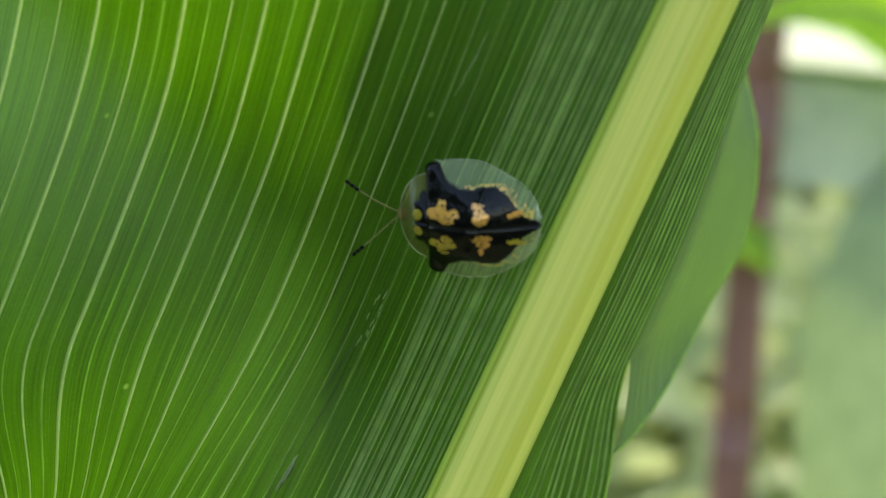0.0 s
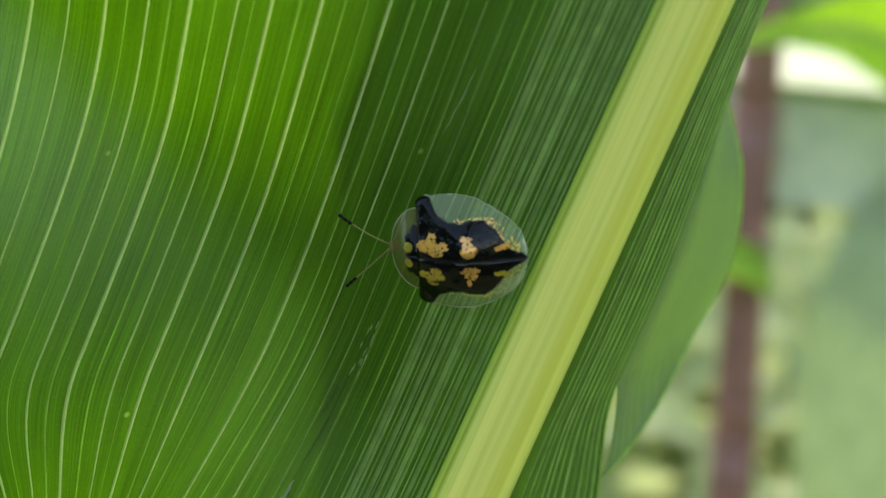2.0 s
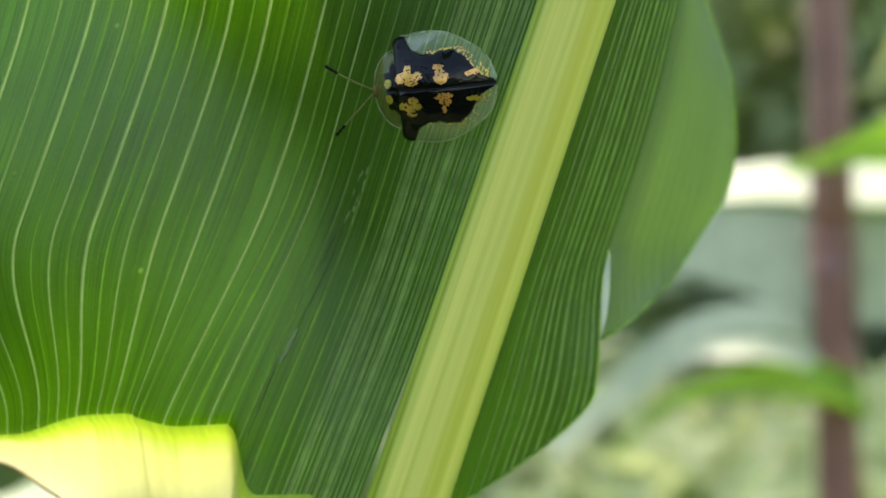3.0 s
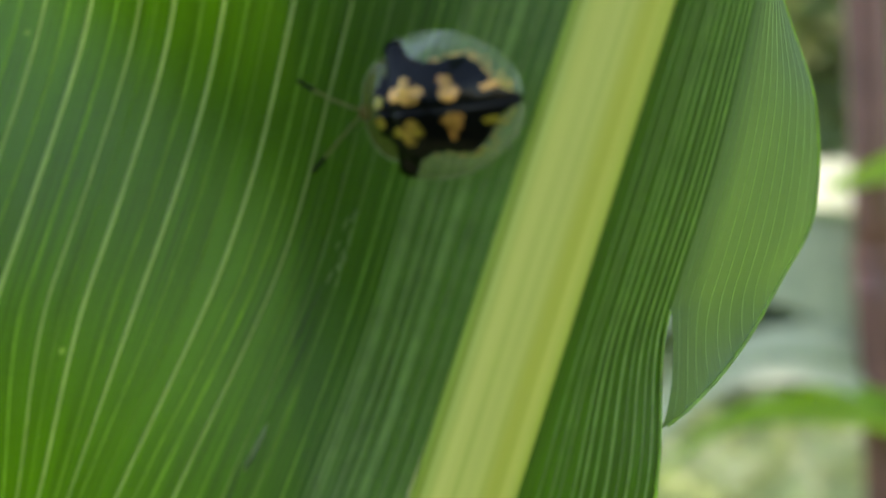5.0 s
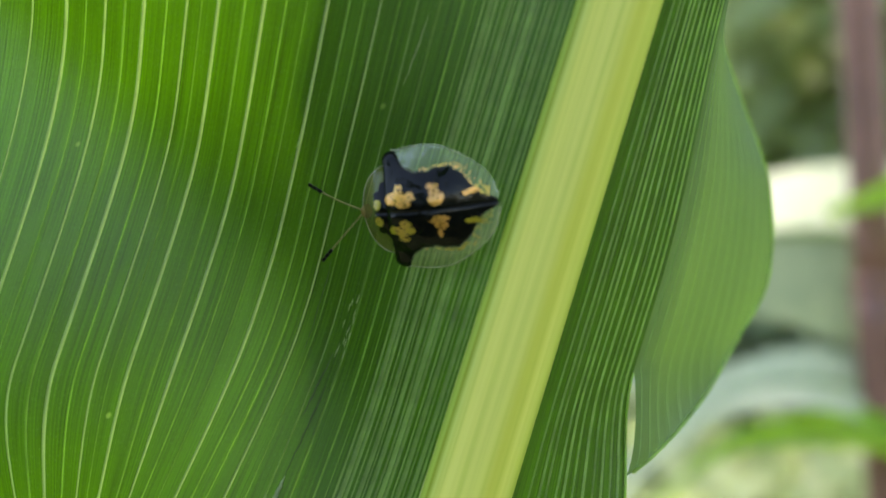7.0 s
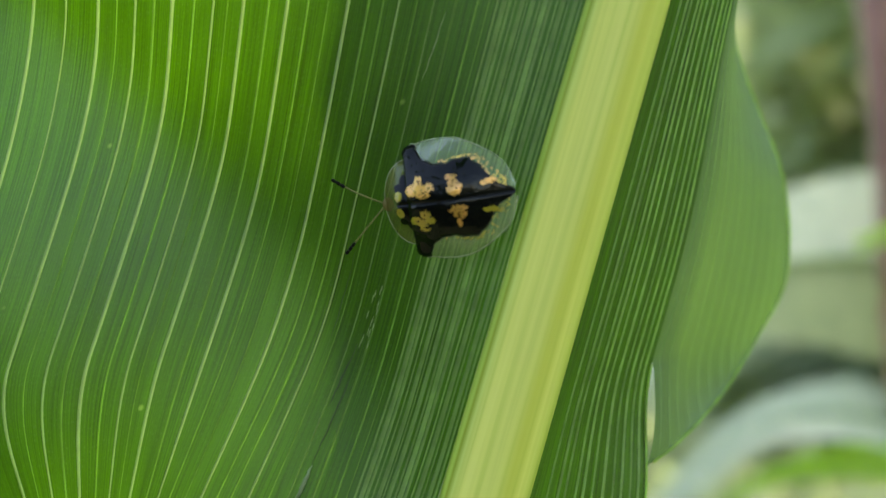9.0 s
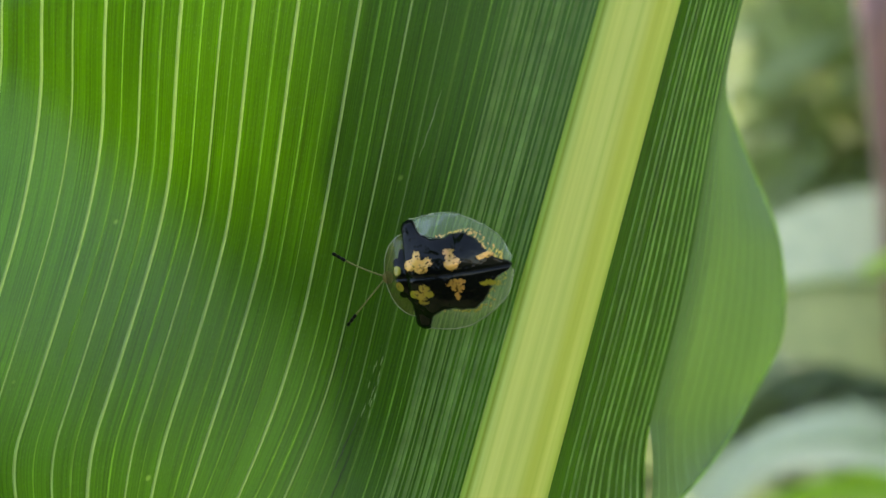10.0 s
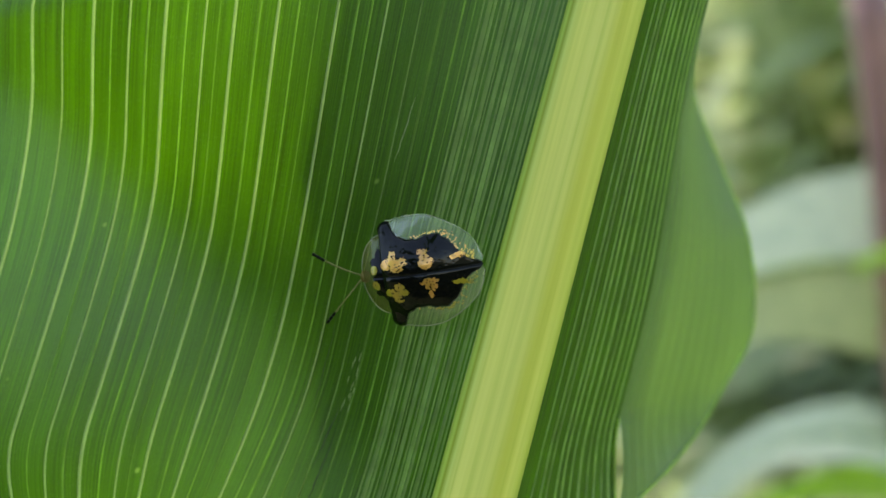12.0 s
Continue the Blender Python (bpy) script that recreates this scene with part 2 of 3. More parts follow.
def left_floor(l):
    """Level of the basal margin of the left half blade, across it."""
    return -2.95 + 0.1 * step((l - 0.6) / 0.4) + 0.8 * step((l - 1.5) / 2.0)


def lip_top(l):
    """Level at which the blade begins to roll away from the viewer."""
    return -2.5 + 0.28 * step((l - 0.1) / 0.2) + 0.4 * step((l - 0.6) / 0.3) + 0.09 * step((l - 1.1) / 0.6) - 0.1 * step((l - 2.1) / 0.9)


def ripple(l, z):
    return 0.004 * noise.noise(Vector((l * 3.1, z * 1.1, 0.3))) + 0.012 * noise.noise(Vector((l * 1.2, z * 0.7, 4.0)))


def settle(l, z):
    """Slow sway of the left half blade: sideways and in depth."""
    a, b = max(0.0, l - 0.3), min(1.8, max(-2.0, z))
    x = a * (0.071 + 0.0212 * b - 0.0179 * b * b) - a * a * (0.005 + 0.0052 * b)
    y = a * (-0.1168 - 0.0596 * b + 0.0246 * b * b) + a * a * (0.0311 + 0.0078 * b)
    return x, y


def left_point(l, s, lift=0.0):
    """A point of the left half blade: l across it, s from -1 at the basal margin over 0 at the lip to 1 at the top."""
    low, lip = left_floor(l), lip_top(l)
    z = lip + (Z_TOP - lip) * s if s >= 0 else lip + (lip - low) * s
    ls, xs, ys = left_row(z)
    a = narrowed(l, z)
    x, y = float(np.interp(a, ls, xs)), float(np.interp(a, ls, ys))
    roll = step((l - 0.62) / 0.3)
    drop = max(0.0, lip + 0.05 - z)
    sx, sy = settle(l, z)
    x, y = x + sx, y + sy
    y += roll * 0.95 * drop * min(1.0, drop / 0.14)
    return Vector((x, y - lift + ripple(l, z), z))


UP_ROWS = [(i / 125) ** 1.2 for i in range(126)]
LIP_ROWS = [-1 + i / 22 for i in range(23)]


leaf = tagged(new("corn_leaf"), "broad green maize leaf, backlit, with pale midrib and raised veins", "leaf")
leaf.location = Vector((-0.6, 0.0, -2.6)) * CM
LEAF_AT = leaf.location.copy()


def to_leaf(p):
    return Vector(p) * CM - LEAF_AT


MAJOR = [0.79, 0.975, 1.25, 1.585, 1.83, 2.0, 2.235, 2.45, 2.67, 2.86, 3.05, 3.3, 3.55]
STRONG = {0.79: 0.55, 0.975: 0.7, 1.25: 1.15, 1.585: 1.25, 1.83: 1.25, 2.0: 0.8, 2.235: 1.35, 2.67: 1.2, 2.86: 0.6, 3.05: 1.2}
MINOR = [0.02, 0.05, 0.085, 0.115, 0.145, 0.18, 0.207, 0.235, 0.27, 0.3, 0.325, 0.36, 0.392, 0.42, 0.455, 0.5, 0.56, 0.675, 0.88, 1.06, 1.14, 1.36, 1.47, 1.69, 1.92, 2.11, 2.34, 2.56]
RIBS = sorted([(l, 0.0082 * STRONG.get(l, 0.85), True) for l in MAJOR] + [(l, (0.006, 0.012, 0.004, 0.0125, 0.0045, 0.009, 0.0135)[i % 7] if l < 0.47 else 0.0035 + 0.002 * (i % 3), False) for i, l in enumerate(MINOR)])


def blade_columns():
    """Stations across the left half blade: an even grid that leaves open the width of each vein."""
    cols, l = [], 0.0
    edges = [(a - w, a + w) for a, w, _ in RIBS]
    while l < 3.85:
        if not any(a - 0.004 < l < b + 0.004 for a, b in edges):
            cols.append((l, False))
        l += 0.0225
    for a, b in edges:
        cols += [(a, True), (b, False)]
    return sorted(cols)


def left_part(name, rows, material, label="", veined=True):
    cols = blade_columns()
    verts, uvs = [], []
    for s in rows:
        for l, _ in cols:
            p = left_point(l, s)
            verts.append(to_leaf(p))
            uvs.append((l, p.z if s >= 0 and material is M_BLADE else s))
    n = len(cols)
    faces = [f for i, f in enumerate(grid_faces(len(rows), n)) if not (veined and cols[i % (n - 1)][1])]
    mesh_object(name, verts, faces, material, leaf, label, uvs)


left_part("left_blade", UP_ROWS, M_BLADE)
left_part("basal_lip", LIP_ROWS, M_LIP, "rolled pale margin at the leaf base, sun glow painted in", veined=False)
PROFILE = [(-1.0, 0.0), (-0.72, 0.55), (-0.28, 0.95), (0.28, 0.95), (0.72, 0.55), (1.0, 0.0)]


def left_vein(l, w, material, high, rows):
    verts = []
    for s in rows:
        p, pl, ps = left_point(l, s), left_point(l + 0.02, s), left_point(l, s + 0.01 if s < 0.9 else s - 0.01)
        nor = (pl - p).cross(ps - p).normalized()
        if nor.y > 0:
            nor = -nor
        for a, b in PROFILE:
            verts.append(to_leaf(left_point(l + a * w, s) + nor * (b * high)))
    mesh_object("vein", verts, grid_faces(len(rows), len(PROFILE)), material, leaf)


for l, w, strong in RIBS:
    left_vein(l, w, M_VEIN if strong and l > 0.8 else M_MINOR if l < 0.47 or strong else M_FAINT, 0.008 if strong else 0.004, UP_ROWS)


def dry_margin():
    """The thin browned edge of the basal lip."""
    pts = [to_leaf(left_point(1.5 + 2.3 * i / 60, -1.0)) for i in range(61)]
    rad = [0.014 * CM * (0.6 + 0.5 * abs(noise.noise(Vector((i * 0.3, 2, 0))))) for i in range(61)]
    v, f = tube(pts, rad, 6)
    mesh_object("dry_edge", v, f, M_DRY, leaf, "thin brown dried edge")


dry_margin()


# ---- midrib ----
def midrib():
    verts, uvs = [], []
    zs = [-4.7 + i * 0.07 for i in range(146)]
    cols = 26
    for z in zs:
        a, b = mid_left(z), mid_right(z)
        nor = Vector((0.35, -0.93, 0.0)).normalized()
        for j in range(cols):
            u = j / (cols - 1)
            bulge = 0.062 * (1 - (2 * u - 1) ** 4) - 0.030 * math.exp(-((u - 0.35) / 0.22) ** 2)
            verts.append(to_leaf(a.lerp(b, u) + nor * (bulge + 0.004)))
            uvs.append((u, z))
        for j in range(8):
            u = 1 - j / 7
            back = -0.16 * math.sin(math.pi * u)
            verts.append(to_leaf(a.lerp(b, u) + nor * back))
            uvs.append((u, z))
    mesh_object("midrib", verts, grid_faces(len(zs), cols + 8, 0, True), M_MIDRIB, leaf, "pale yellow-green midrib", uvs)


midrib()


# ---- right half blade: folded back, its margin flaring into a lobe, with a short tear ----
SPLIT = 0.86


def right_inner_turn(z):
    """Share of sideways travel of the inner strip."""
    return 0.30 + 0.30 * step((-1.0 - z) / 1.0) - 0.16 * step((z + 0.6) / 1.8)


LOBE_Z = (-1.58, -1.4, -1.2, -0.8, -0.4, 0.0, 0.5, 1.0, 1.6, 2.3)
LOBE_WIDTH = (0.87, 1.75, 2.3, 2.8, 2.79, 2.68, 2.55, 2.37, 2.21, 1.97)
LOBE_TURN = (0.3, 0.22, 0.19, 0.18, 0.13, 0.07, -0.084, -0.25, -0.39, -0.41)


def eased(z, values, reach=0.12):
    return sum(float(np.interp(z + d * reach, LOBE_Z, values)) for d in (-1.0, -0.5, 0.0, 0.5, 1.0)) / 5


def right_outer_turn(z):
    """Share of sideways travel of the outer lobe, which runs away from the viewer."""
    return eased(z, LOBE_TURN)


def right_point(l, z, gap=0.0):
    m = mid_right(z)
    t1, t2 = right_inner_turn(z), right_outer_turn(z)
    x, y, n = m.x, m.y, 24
    for i in range(n):
        f = l * (i + 0.5) / n
        k = step((f - SPLIT + 0.22) / 0.44)
        tx = t1 * (1 - k) + t2 * k
        x += tx * l / n
        y += math.sqrt(1 - tx * tx) * l / n
    return Vector((x + gap, y, z))


def right_width(z):
    """Width of the right half blade at a level: the lobe above the tear."""
    return max(SPLIT, eased(z, LOBE_WIDTH, 0.12 * step((z + 1.58) / 0.2)))


def strip_width(z):
    if z > -1.86:
        return SPLIT
    k = min(1.0, (-1.86 - z) / 0.58)
    return SPLIT * (1 - k ** 1.6) + 0.02


def tear_gap(z):
    k = (-1.02 - z) / 0.56
    return 0.055 * math.sin(math.pi * min(1.0, max(0.0, k))) ** 0.7 if 0 < k < 1 else 0.0


INNER_RIBS = [(0.12, 0.005), (0.2, 0.0085), (0.25, 0.007), (0.33, 0.007), (0.385, 0.0095), (0.45, 0.006), (0.53, 0.011), (0.6, 0.006), (0.665, 0.009), (0.73, 0.006), (0.795, 0.009)]
OUTER_RIBS = [(0.95, 0.009), (1.08, 0.006), (1.22, 0.011), (1.38, 0.007), (1.54, 0.012), (1.7, 0.007), (1.88, 0.013), (2.05, 0.007), (2.24, 0.011), (2.42, 0.007), (2.6, 0.01)]


def right_at(l, z, outer):
    if outer:
        l = min(l, right_width(z))
        return right_point(l, z, tear_gap(z) * max(0.0, 1 - (l - SPLIT) / 0.5))
    return right_point(min(l, strip_width(z)), z)


def right_columns(lo, hi, ribs):
    edges = [(a - w, a + w) for a, w in ribs]
    cols = [(lo + (hi - lo) * i / 44, False) for i in range(45)]
    cols = [(l, h) for l, h in cols if not any(a - 0.003 < l < b + 0.003 for a, b in edges)]
    return sorted(cols + [(a, True) for a, _ in edges] + [(b, False) for _, b in edges])


def right_blade():
    for outer, lo, hi, ribs, z0, rows in ((False, 0.0, SPLIT, INNER_RIBS, -2.46, 200), (True, SPLIT, 2.9, OUTER_RIBS, -1.58, 178)):
        cols, start = right_columns(lo, hi, ribs), 0
        verts, uvs, faces = [], [], []
        for i in range(rows):
            z = z0 + i * 0.04
            for l, _ in cols:
                verts.append(to_leaf(right_at(l, z, outer)))
                uvs.append((5 + l, z))
        n = len(cols)
        faces += [f for i, f in enumerate(grid_faces(rows, n, start)) if not cols[i % (n - 1)][1]]
        for l, w in ribs:
            ridge = []
            for i in range(rows):
                z = z0 + i * 0.04
                p, pl, pz = right_at(l, z, outer), right_point(l + 0.02, z), right_point(l, z)
                pz = right_point(l, z + 0.02) - pz
                nor = (pl - right_point(l, z)).cross(pz).normalized()
                if nor.dot(Vector((1, -0.6, 0))) < 0:
                    nor = -nor
                gone = l + w > (right_width(z) if outer else strip_width(z))
                for a, b in PROFILE:
                    ridge.append(to_leaf(right_at(l + a * w, z, outer) + nor * (0.0 if gone else b * (0.004 if outer else 0.009))))
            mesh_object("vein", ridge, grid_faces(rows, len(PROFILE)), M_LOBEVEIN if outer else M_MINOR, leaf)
        mesh_object("lobe" if outer else "right_blade", verts, faces, M_LOBE if outer else M_BLADE, leaf, "flared outer lobe with sky sheen painted grey-green" if outer else "", uvs)


right_blade()


def right_rim():
    """Pale margin of the lobe and of the strip below the tear."""
    pts = [to_leaf(right_at(right_width(z), z, True)) for z in [-1.57 + 0.035 * i for i in range(200)]]
    v, f = tube(pts, [0.011 * CM] * len(pts), 6)
    mesh_object("margin", v, f, M_RIM, leaf, "thin pale leaf margin")
    pts = [to_leaf(right_point(strip_width(z), z)) for z in [-2.44 + 0.03 * i for i in range(48)]]
    v, f = tube(pts, [0.009 * CM] * len(pts), 6)
    mesh_object("margin", v, f, M_RIM, leaf, "thin pale leaf margin")


right_rim()


# ---- old scars on the blade ----
def scars():
    r = random.Random(4)
    for i in range(16):
        l, z = 0.70 + r.uniform(-0.03, 0.03), -0.42 - 0.02 * i + r.uniform(-0.01, 0.01)
        verts = []
        lip = lip_top(l)
        for k in range(9):
            a = 2 * math.pi * k / 9
            q = r.uniform(0.5, 1.0)
            lp, zp = l + 0.0042 * q * math.cos(a), z + 0.026 * q * math.sin(a)
            verts.append(to_leaf(left_point(lp, (zp - lip) / (Z_TOP - lip), 0.005)))
        c = sum(verts, Vector()) / 9 + Vector((0, -0.006 * CM, 0))
        mesh_object("scar", verts + [c], [(k, (k + 1) % 9, 9) for k in range(9)], M_SCAR, leaf, "pale scuffed fleck")
    for l0, l1, z0, z1, w, mat in ((0.735, 0.775, -0.7, -1.02, 0.0035, M_DARK), (0.735, 0.75, -1.3, -1.5, 0.011, M_SCAR), (0.765, 0.755, -1.42, -1.95, 0.004, M_DARK), (0.755, 0.712, 0.58, 0.9, 0.0035, M_SCAR), (0.71, 0.74, -0.86, -1.3, 0.003, M_DARK), (0.9, 0.905, -0.2, -0.75, 0.002, M_DARK)):
        pts, rad = [], []
        for i in range(26):
            u = i / 25
            l, z = l0 + (l1 - l0) * u + 0.006 * noise.noise(Vector((u * 7, z0, 0))), z0 + (z1 - z0) * u
            lip = lip_top(l)
            pts.append(to_leaf(left_point(l, (z - lip) / (Z_TOP - lip), 0.002)))
            rad.append(w * CM * (0.15 + math.sin(math.pi * u) ** 0.7))
        v, f = tube(pts, rad, 6)
        mesh_object("scar", v, f, mat, leaf, "healed crack along a vein")


scars()


# ---- the tortoise beetle ----
def shell_material(name, base, rough, coat=1.0, pits=0.5):
    """Black lacquered shell with rows of fine pits."""
    k = Nodes(name)
    co = k.add("TexCoord").outputs["Object"]
    v = k.add("TexVoronoi", {"Vector": co, "Scale": 4200.0, "Randomness": 0.85}).outputs["Distance"]
    pit = k.ramp(v, [(0.0, (0, 0, 0)), (0.22, (0.85, 0.85, 0.85)), (0.4, (1, 1, 1))])
    n1 = k.add("TexNoise", {"Vector": co, "Scale": 1300.0, "Detail": 2.0}).outputs["Fac"]
    n2 = k.add("TexNoise", {"Vector": co, "Scale": 520.0, "Detail": 1.0}).outputs["Fac"]
    h = k.math("ADD", k.math("MULTIPLY", pit, 0.5), k.math("ADD", k.math("MULTIPLY", n1, 0.9), k.math("MULTIPLY", n2, 3.0)))
    bump = k.add("Bump", {"Strength": pits, "Distance": 0.00009, "Height": h}).outputs[0]
    r = k.math("ADD", k.math("MULTIPLY", n1, 0.1), rough - 0.05)
    return k.end(k.add("BsdfPrincipled", {"Base Color": (*base, 1), "Roughness": r, "IOR": 1.5, "Specular IOR Level": 0.06, "Coat Weight": coat * 0.3, "Coat Roughness": 0.03, "Normal": bump, "Coat Normal": bump}).outputs[0])


def gold_material(name, base, second, pit_colour):
    """Metallic patch that shifts between two tones, with dark pits."""
    k = Nodes(name)
    co = k.add("TexCoord").outputs["Object"]
    v = k.add("TexVoronoi", {"Vector": co, "Scale": 5200.0, "Randomness": 0.9}).outputs["Distance"]
    pit = k.ramp(v, [(0.0, (1, 1, 1)), (0.16, (1, 1, 1)), (0.26, (0, 0, 0))])
    n1 = k.add("TexNoise", {"Vector": co, "Scale": 900.0, "Detail": 3.0}).outputs["Fac"]
    n2 = k.add("TexNoise", {"Vector": co, "Scale": 800.0, "Detail": 1.0}).outputs["Fac"]
    tone = k.ramp(n1, [(0.3, (0.8, 0.82, 0.75)), (0.7, (1.2, 1.15, 1.1))])
    shift = k.ramp(n2, [(0.42, (0, 0, 0)), (0.58, (1, 1, 1))])
    c = k.mix(k.math("MULTIPLY", pit, 0.8), k.mix(1.0, k.mix(shift, base, second), tone, "MULTIPLY"), pit_colour)
    bump = k.add("Bump", {"Strength": 0.5, "Distance": 0.00005, "Height": k.math("SUBTRACT", n1, pit)}).outputs[0]
    return k.end(k.add("BsdfPrincipled", {"Base Color": c, "Metallic": 0.45, "Roughness": 0.3, "Coat Weight": 0.7, "Coat Roughness": 0.06, "Normal": bump}).outputs[0])


def clear_material(name, tint, cloud, gloss=0.12):
    """Glassy, slightly cloudy horn of the shield's margin."""
    k = Nodes(name)
    co = k.add("TexCoord").outputs["Object"]
    v = k.add("TexVoronoi", {"Vector": co, "Scale": 2200.0}).outputs["Distance"]
    n1 = k.add("TexNoise", {"Vector": co, "Scale": 700.0, "Detail": 3.0}).outputs["Fac"]
    bump = k.add("Bump", {"Strength": 0.5, "Distance": 0.00005, "Height": k.math("ADD", v, n1)}).outputs[0]
    gl = k.add("BsdfGlossy", {"Color": (0.9, 0.93, 0.85, 1), "Roughness": 0.22, "Normal": bump}).outputs[0]
    tp = k.add("BsdfTransparent", {"Color": (*tint, 1)}).outputs[0]
    df = k.add("BsdfDiffuse", {"Color": (*cloud, 1)}).outputs[0]
    fr = k.add("Fresnel", {"IOR": 1.5, "Normal": bump}).outputs[0]
    body = k.add("MixShader", {0: k.math("ADD", k.math("MULTIPLY", n1, 0.6), 0.12), 1: tp, 2: df}).outputs[0]
    return k.end(k.add("MixShader", {0: k.math("MULTIPLY", fr, gloss), 1: body, 2: gl}).outputs[0])


M_SHELL = shell_material("black_shell", (0.0022, 0.0022, 0.0026), 0.12, 1.0, 0.6)
M_GOLD = gold_material("gold_spot", (0.84, 0.42, 0.1), (0.78, 0.52, 0.07), (0.03, 0.025, 0.008))
M_COPPER = gold_material("copper_spot", (0.62, 0.29, 0.08), (0.5, 0.25, 0.05), (0.06, 0.03, 0.01))
M_OLIVE = gold_material("olive_spot", (0.42, 0.33, 0.03), (0.45, 0.28, 0.045), (0.04, 0.035, 0.008))
M_CLEAR = clear_material("clear_margin", (0.88, 0.92, 0.78), (0.32, 0.38, 0.22), 0.12)
M_RIMHORN = clear_material("pale_rim", (0.85, 0.9, 0.75), (0.5, 0.56, 0.36))
M_AMBER = clear_material("amber_shield", (0.8, 0.76, 0.4), (0.2, 0.19, 0.06), 0.06)
M_AMBER_SOLID = soft_material("amber_head", (0.2, 0.15, 0.045), (0.3, 0.25, 0.08), trans=0.2, rough=0.25, scale=1500.0)
M_FEELER = soft_material("feeler", (0.2, 0.18, 0.06), (0.3, 0.3, 0.1), trans=0.15, rough=0.3, scale=2000.0)
M_BLACK = shell_material("feeler_tip", (0.008, 0.007, 0.006), 0.4, 0.3)

beetle = tagged(new("tortoise_beetle"), "glossy black gold-spotted tortoise beetle resting on the maize leaf", "beetle")
# body axis runs head to tail along +x of the body; y is its side, z away from the leaf
beetle.matrix_world = Matrix(((1, 0, 0, 0.01 * CM), (0, 0, -1, 0.096 * CM), (0, 1, 0, -0.001 * CM), (0, 0, 0, 1))) @ pose(0, 0, 0, 7, 1, 0)
TAIL = 0.69


def dome(x, y):
    """Height of the shield over the leaf."""
    r = min(1.0, math.hypot((x - 0.33) / 0.38, y / 0.32))
    h = 0.075 + 0.15 * math.cos(math.pi * r / 2) ** 1.2
    dents = 0.006 * noise.noise(Vector((x * 16, y * 22, 1.5))) * (1 - r)
    shoulder = 0.012 * math.exp(-((x - 0.165) / 0.035) ** 2 - ((abs(y) - 0.255) / 0.04) ** 2)
    return h + dents + shoulder - 0.007 * math.exp(-(y / 0.007) ** 2)


OUT_X = (0.118, 0.2, 0.26, 0.33, 0.4, 0.44, 0.51, 0.58, 0.637, 0.666, 0.683, 0.692)
OUT_W = (0.24, 0.285, 0.296, 0.3, 0.293, 0.282, 0.249, 0.206, 0.156, 0.109, 0.058, 0.01)
EDGE_X = (0.118, 0.13, 0.15, 0.178, 0.2, 0.218, 0.245, 0.285, 0.34, 0.38, 0.415, 0.455, 0.495, 0.53, 0.557, 0.58, 0.605, 0.635, 0.668, 0.683, 0.69)
EDGE_W = (0.245, 0.268, 0.28, 0.286, 0.281, 0.255, 0.218, 0.197, 0.184, 0.184, 0.194, 0.2, 0.191, 0.166, 0.135, 0.1, 0.062, 0.04, 0.028, 0.016, 0.004)


def outline_out(x):
    """Half width of the clear margin at a place along the body."""
    return sum(float(np.interp(x + d, OUT_X, OUT_W)) for d in (-0.012, 0.0, 0.012)) / 3


def outline_black(x):
    """Half width of the black part of the wing cases: shoulder horns, a waist, a broad rear and a pointed tail."""
    w = sum(float(np.interp(x + d, EDGE_X, EDGE_W)) for d in (-0.006, 0.0, 0.006)) / 3
    w += 0.0035 * math.sin(x * 95) * step((x - 0.24) / 0.05) * (1 - step((x - 0.5) / 0.08))
    return max(0.002, w)


def front_edge(y):
    """Front edge of the wing cases, bowed back at the middle."""
    return 0.152 - 0.034 * (y / 0.26) ** 2


def shell_half(sign):
    """One wing case with a turned-down edge, and the clear margin under it with its rim."""
    verts, nx, ny = [], 90, 26
    for i in range(nx):
        for j in range(ny):
            f = (j / (ny - 1)) ** 0.9
            x0 = front_edge(0.26 * f)
            x = x0 + (TAIL - x0) * (i / (nx - 1))
            y = outline_black(x) * f
            down = 0.014 if j == ny - 1 else 0.004 if j == ny - 2 else 0.0
            down += 0.016 if i == 0 else 0.004 if i == 1 else 0.0
            verts.append(Vector((x, sign * (y + 0.0003), dome(x, y) + 0.006 - down)) * CM)
    faces = grid_faces(nx, ny)
    if sign < 0:
        faces = [tuple(reversed(f)) for f in faces]
    mesh_object("wing_case", verts, faces, M_SHELL, beetle)
    verts, cols = [], 12
    for i in range(nx):
        x = 0.17 + (0.6905 - 0.17) * i / (nx - 1)
        wi, wo = outline_black(x) * 0.92, max(outline_out(x), outline_black(x) + 0.002)
        for j in range(cols):
            q = j / (cols - 1)
            y = wi + (wo - wi) * q
            verts.append(Vector((x, sign * y, dome(x, y) - 0.02 * q ** 2.5)) * CM)
    faces = grid_faces(nx, cols)
    if sign < 0:
        faces = [tuple(reversed(f)) for f in faces]
    margin = mesh_object("shield_margin", verts, faces, M_CLEAR, beetle, "clear glassy margin")
    v, f = tube([verts[i * cols + cols - 1] for i in range(nx)], [0.0038 * CM] * nx, 6)
    mesh_object("rim", v, f, M_RIMHORN, margin, "pale horny rim")


for sign in (1, -1):
    shell_half(sign)


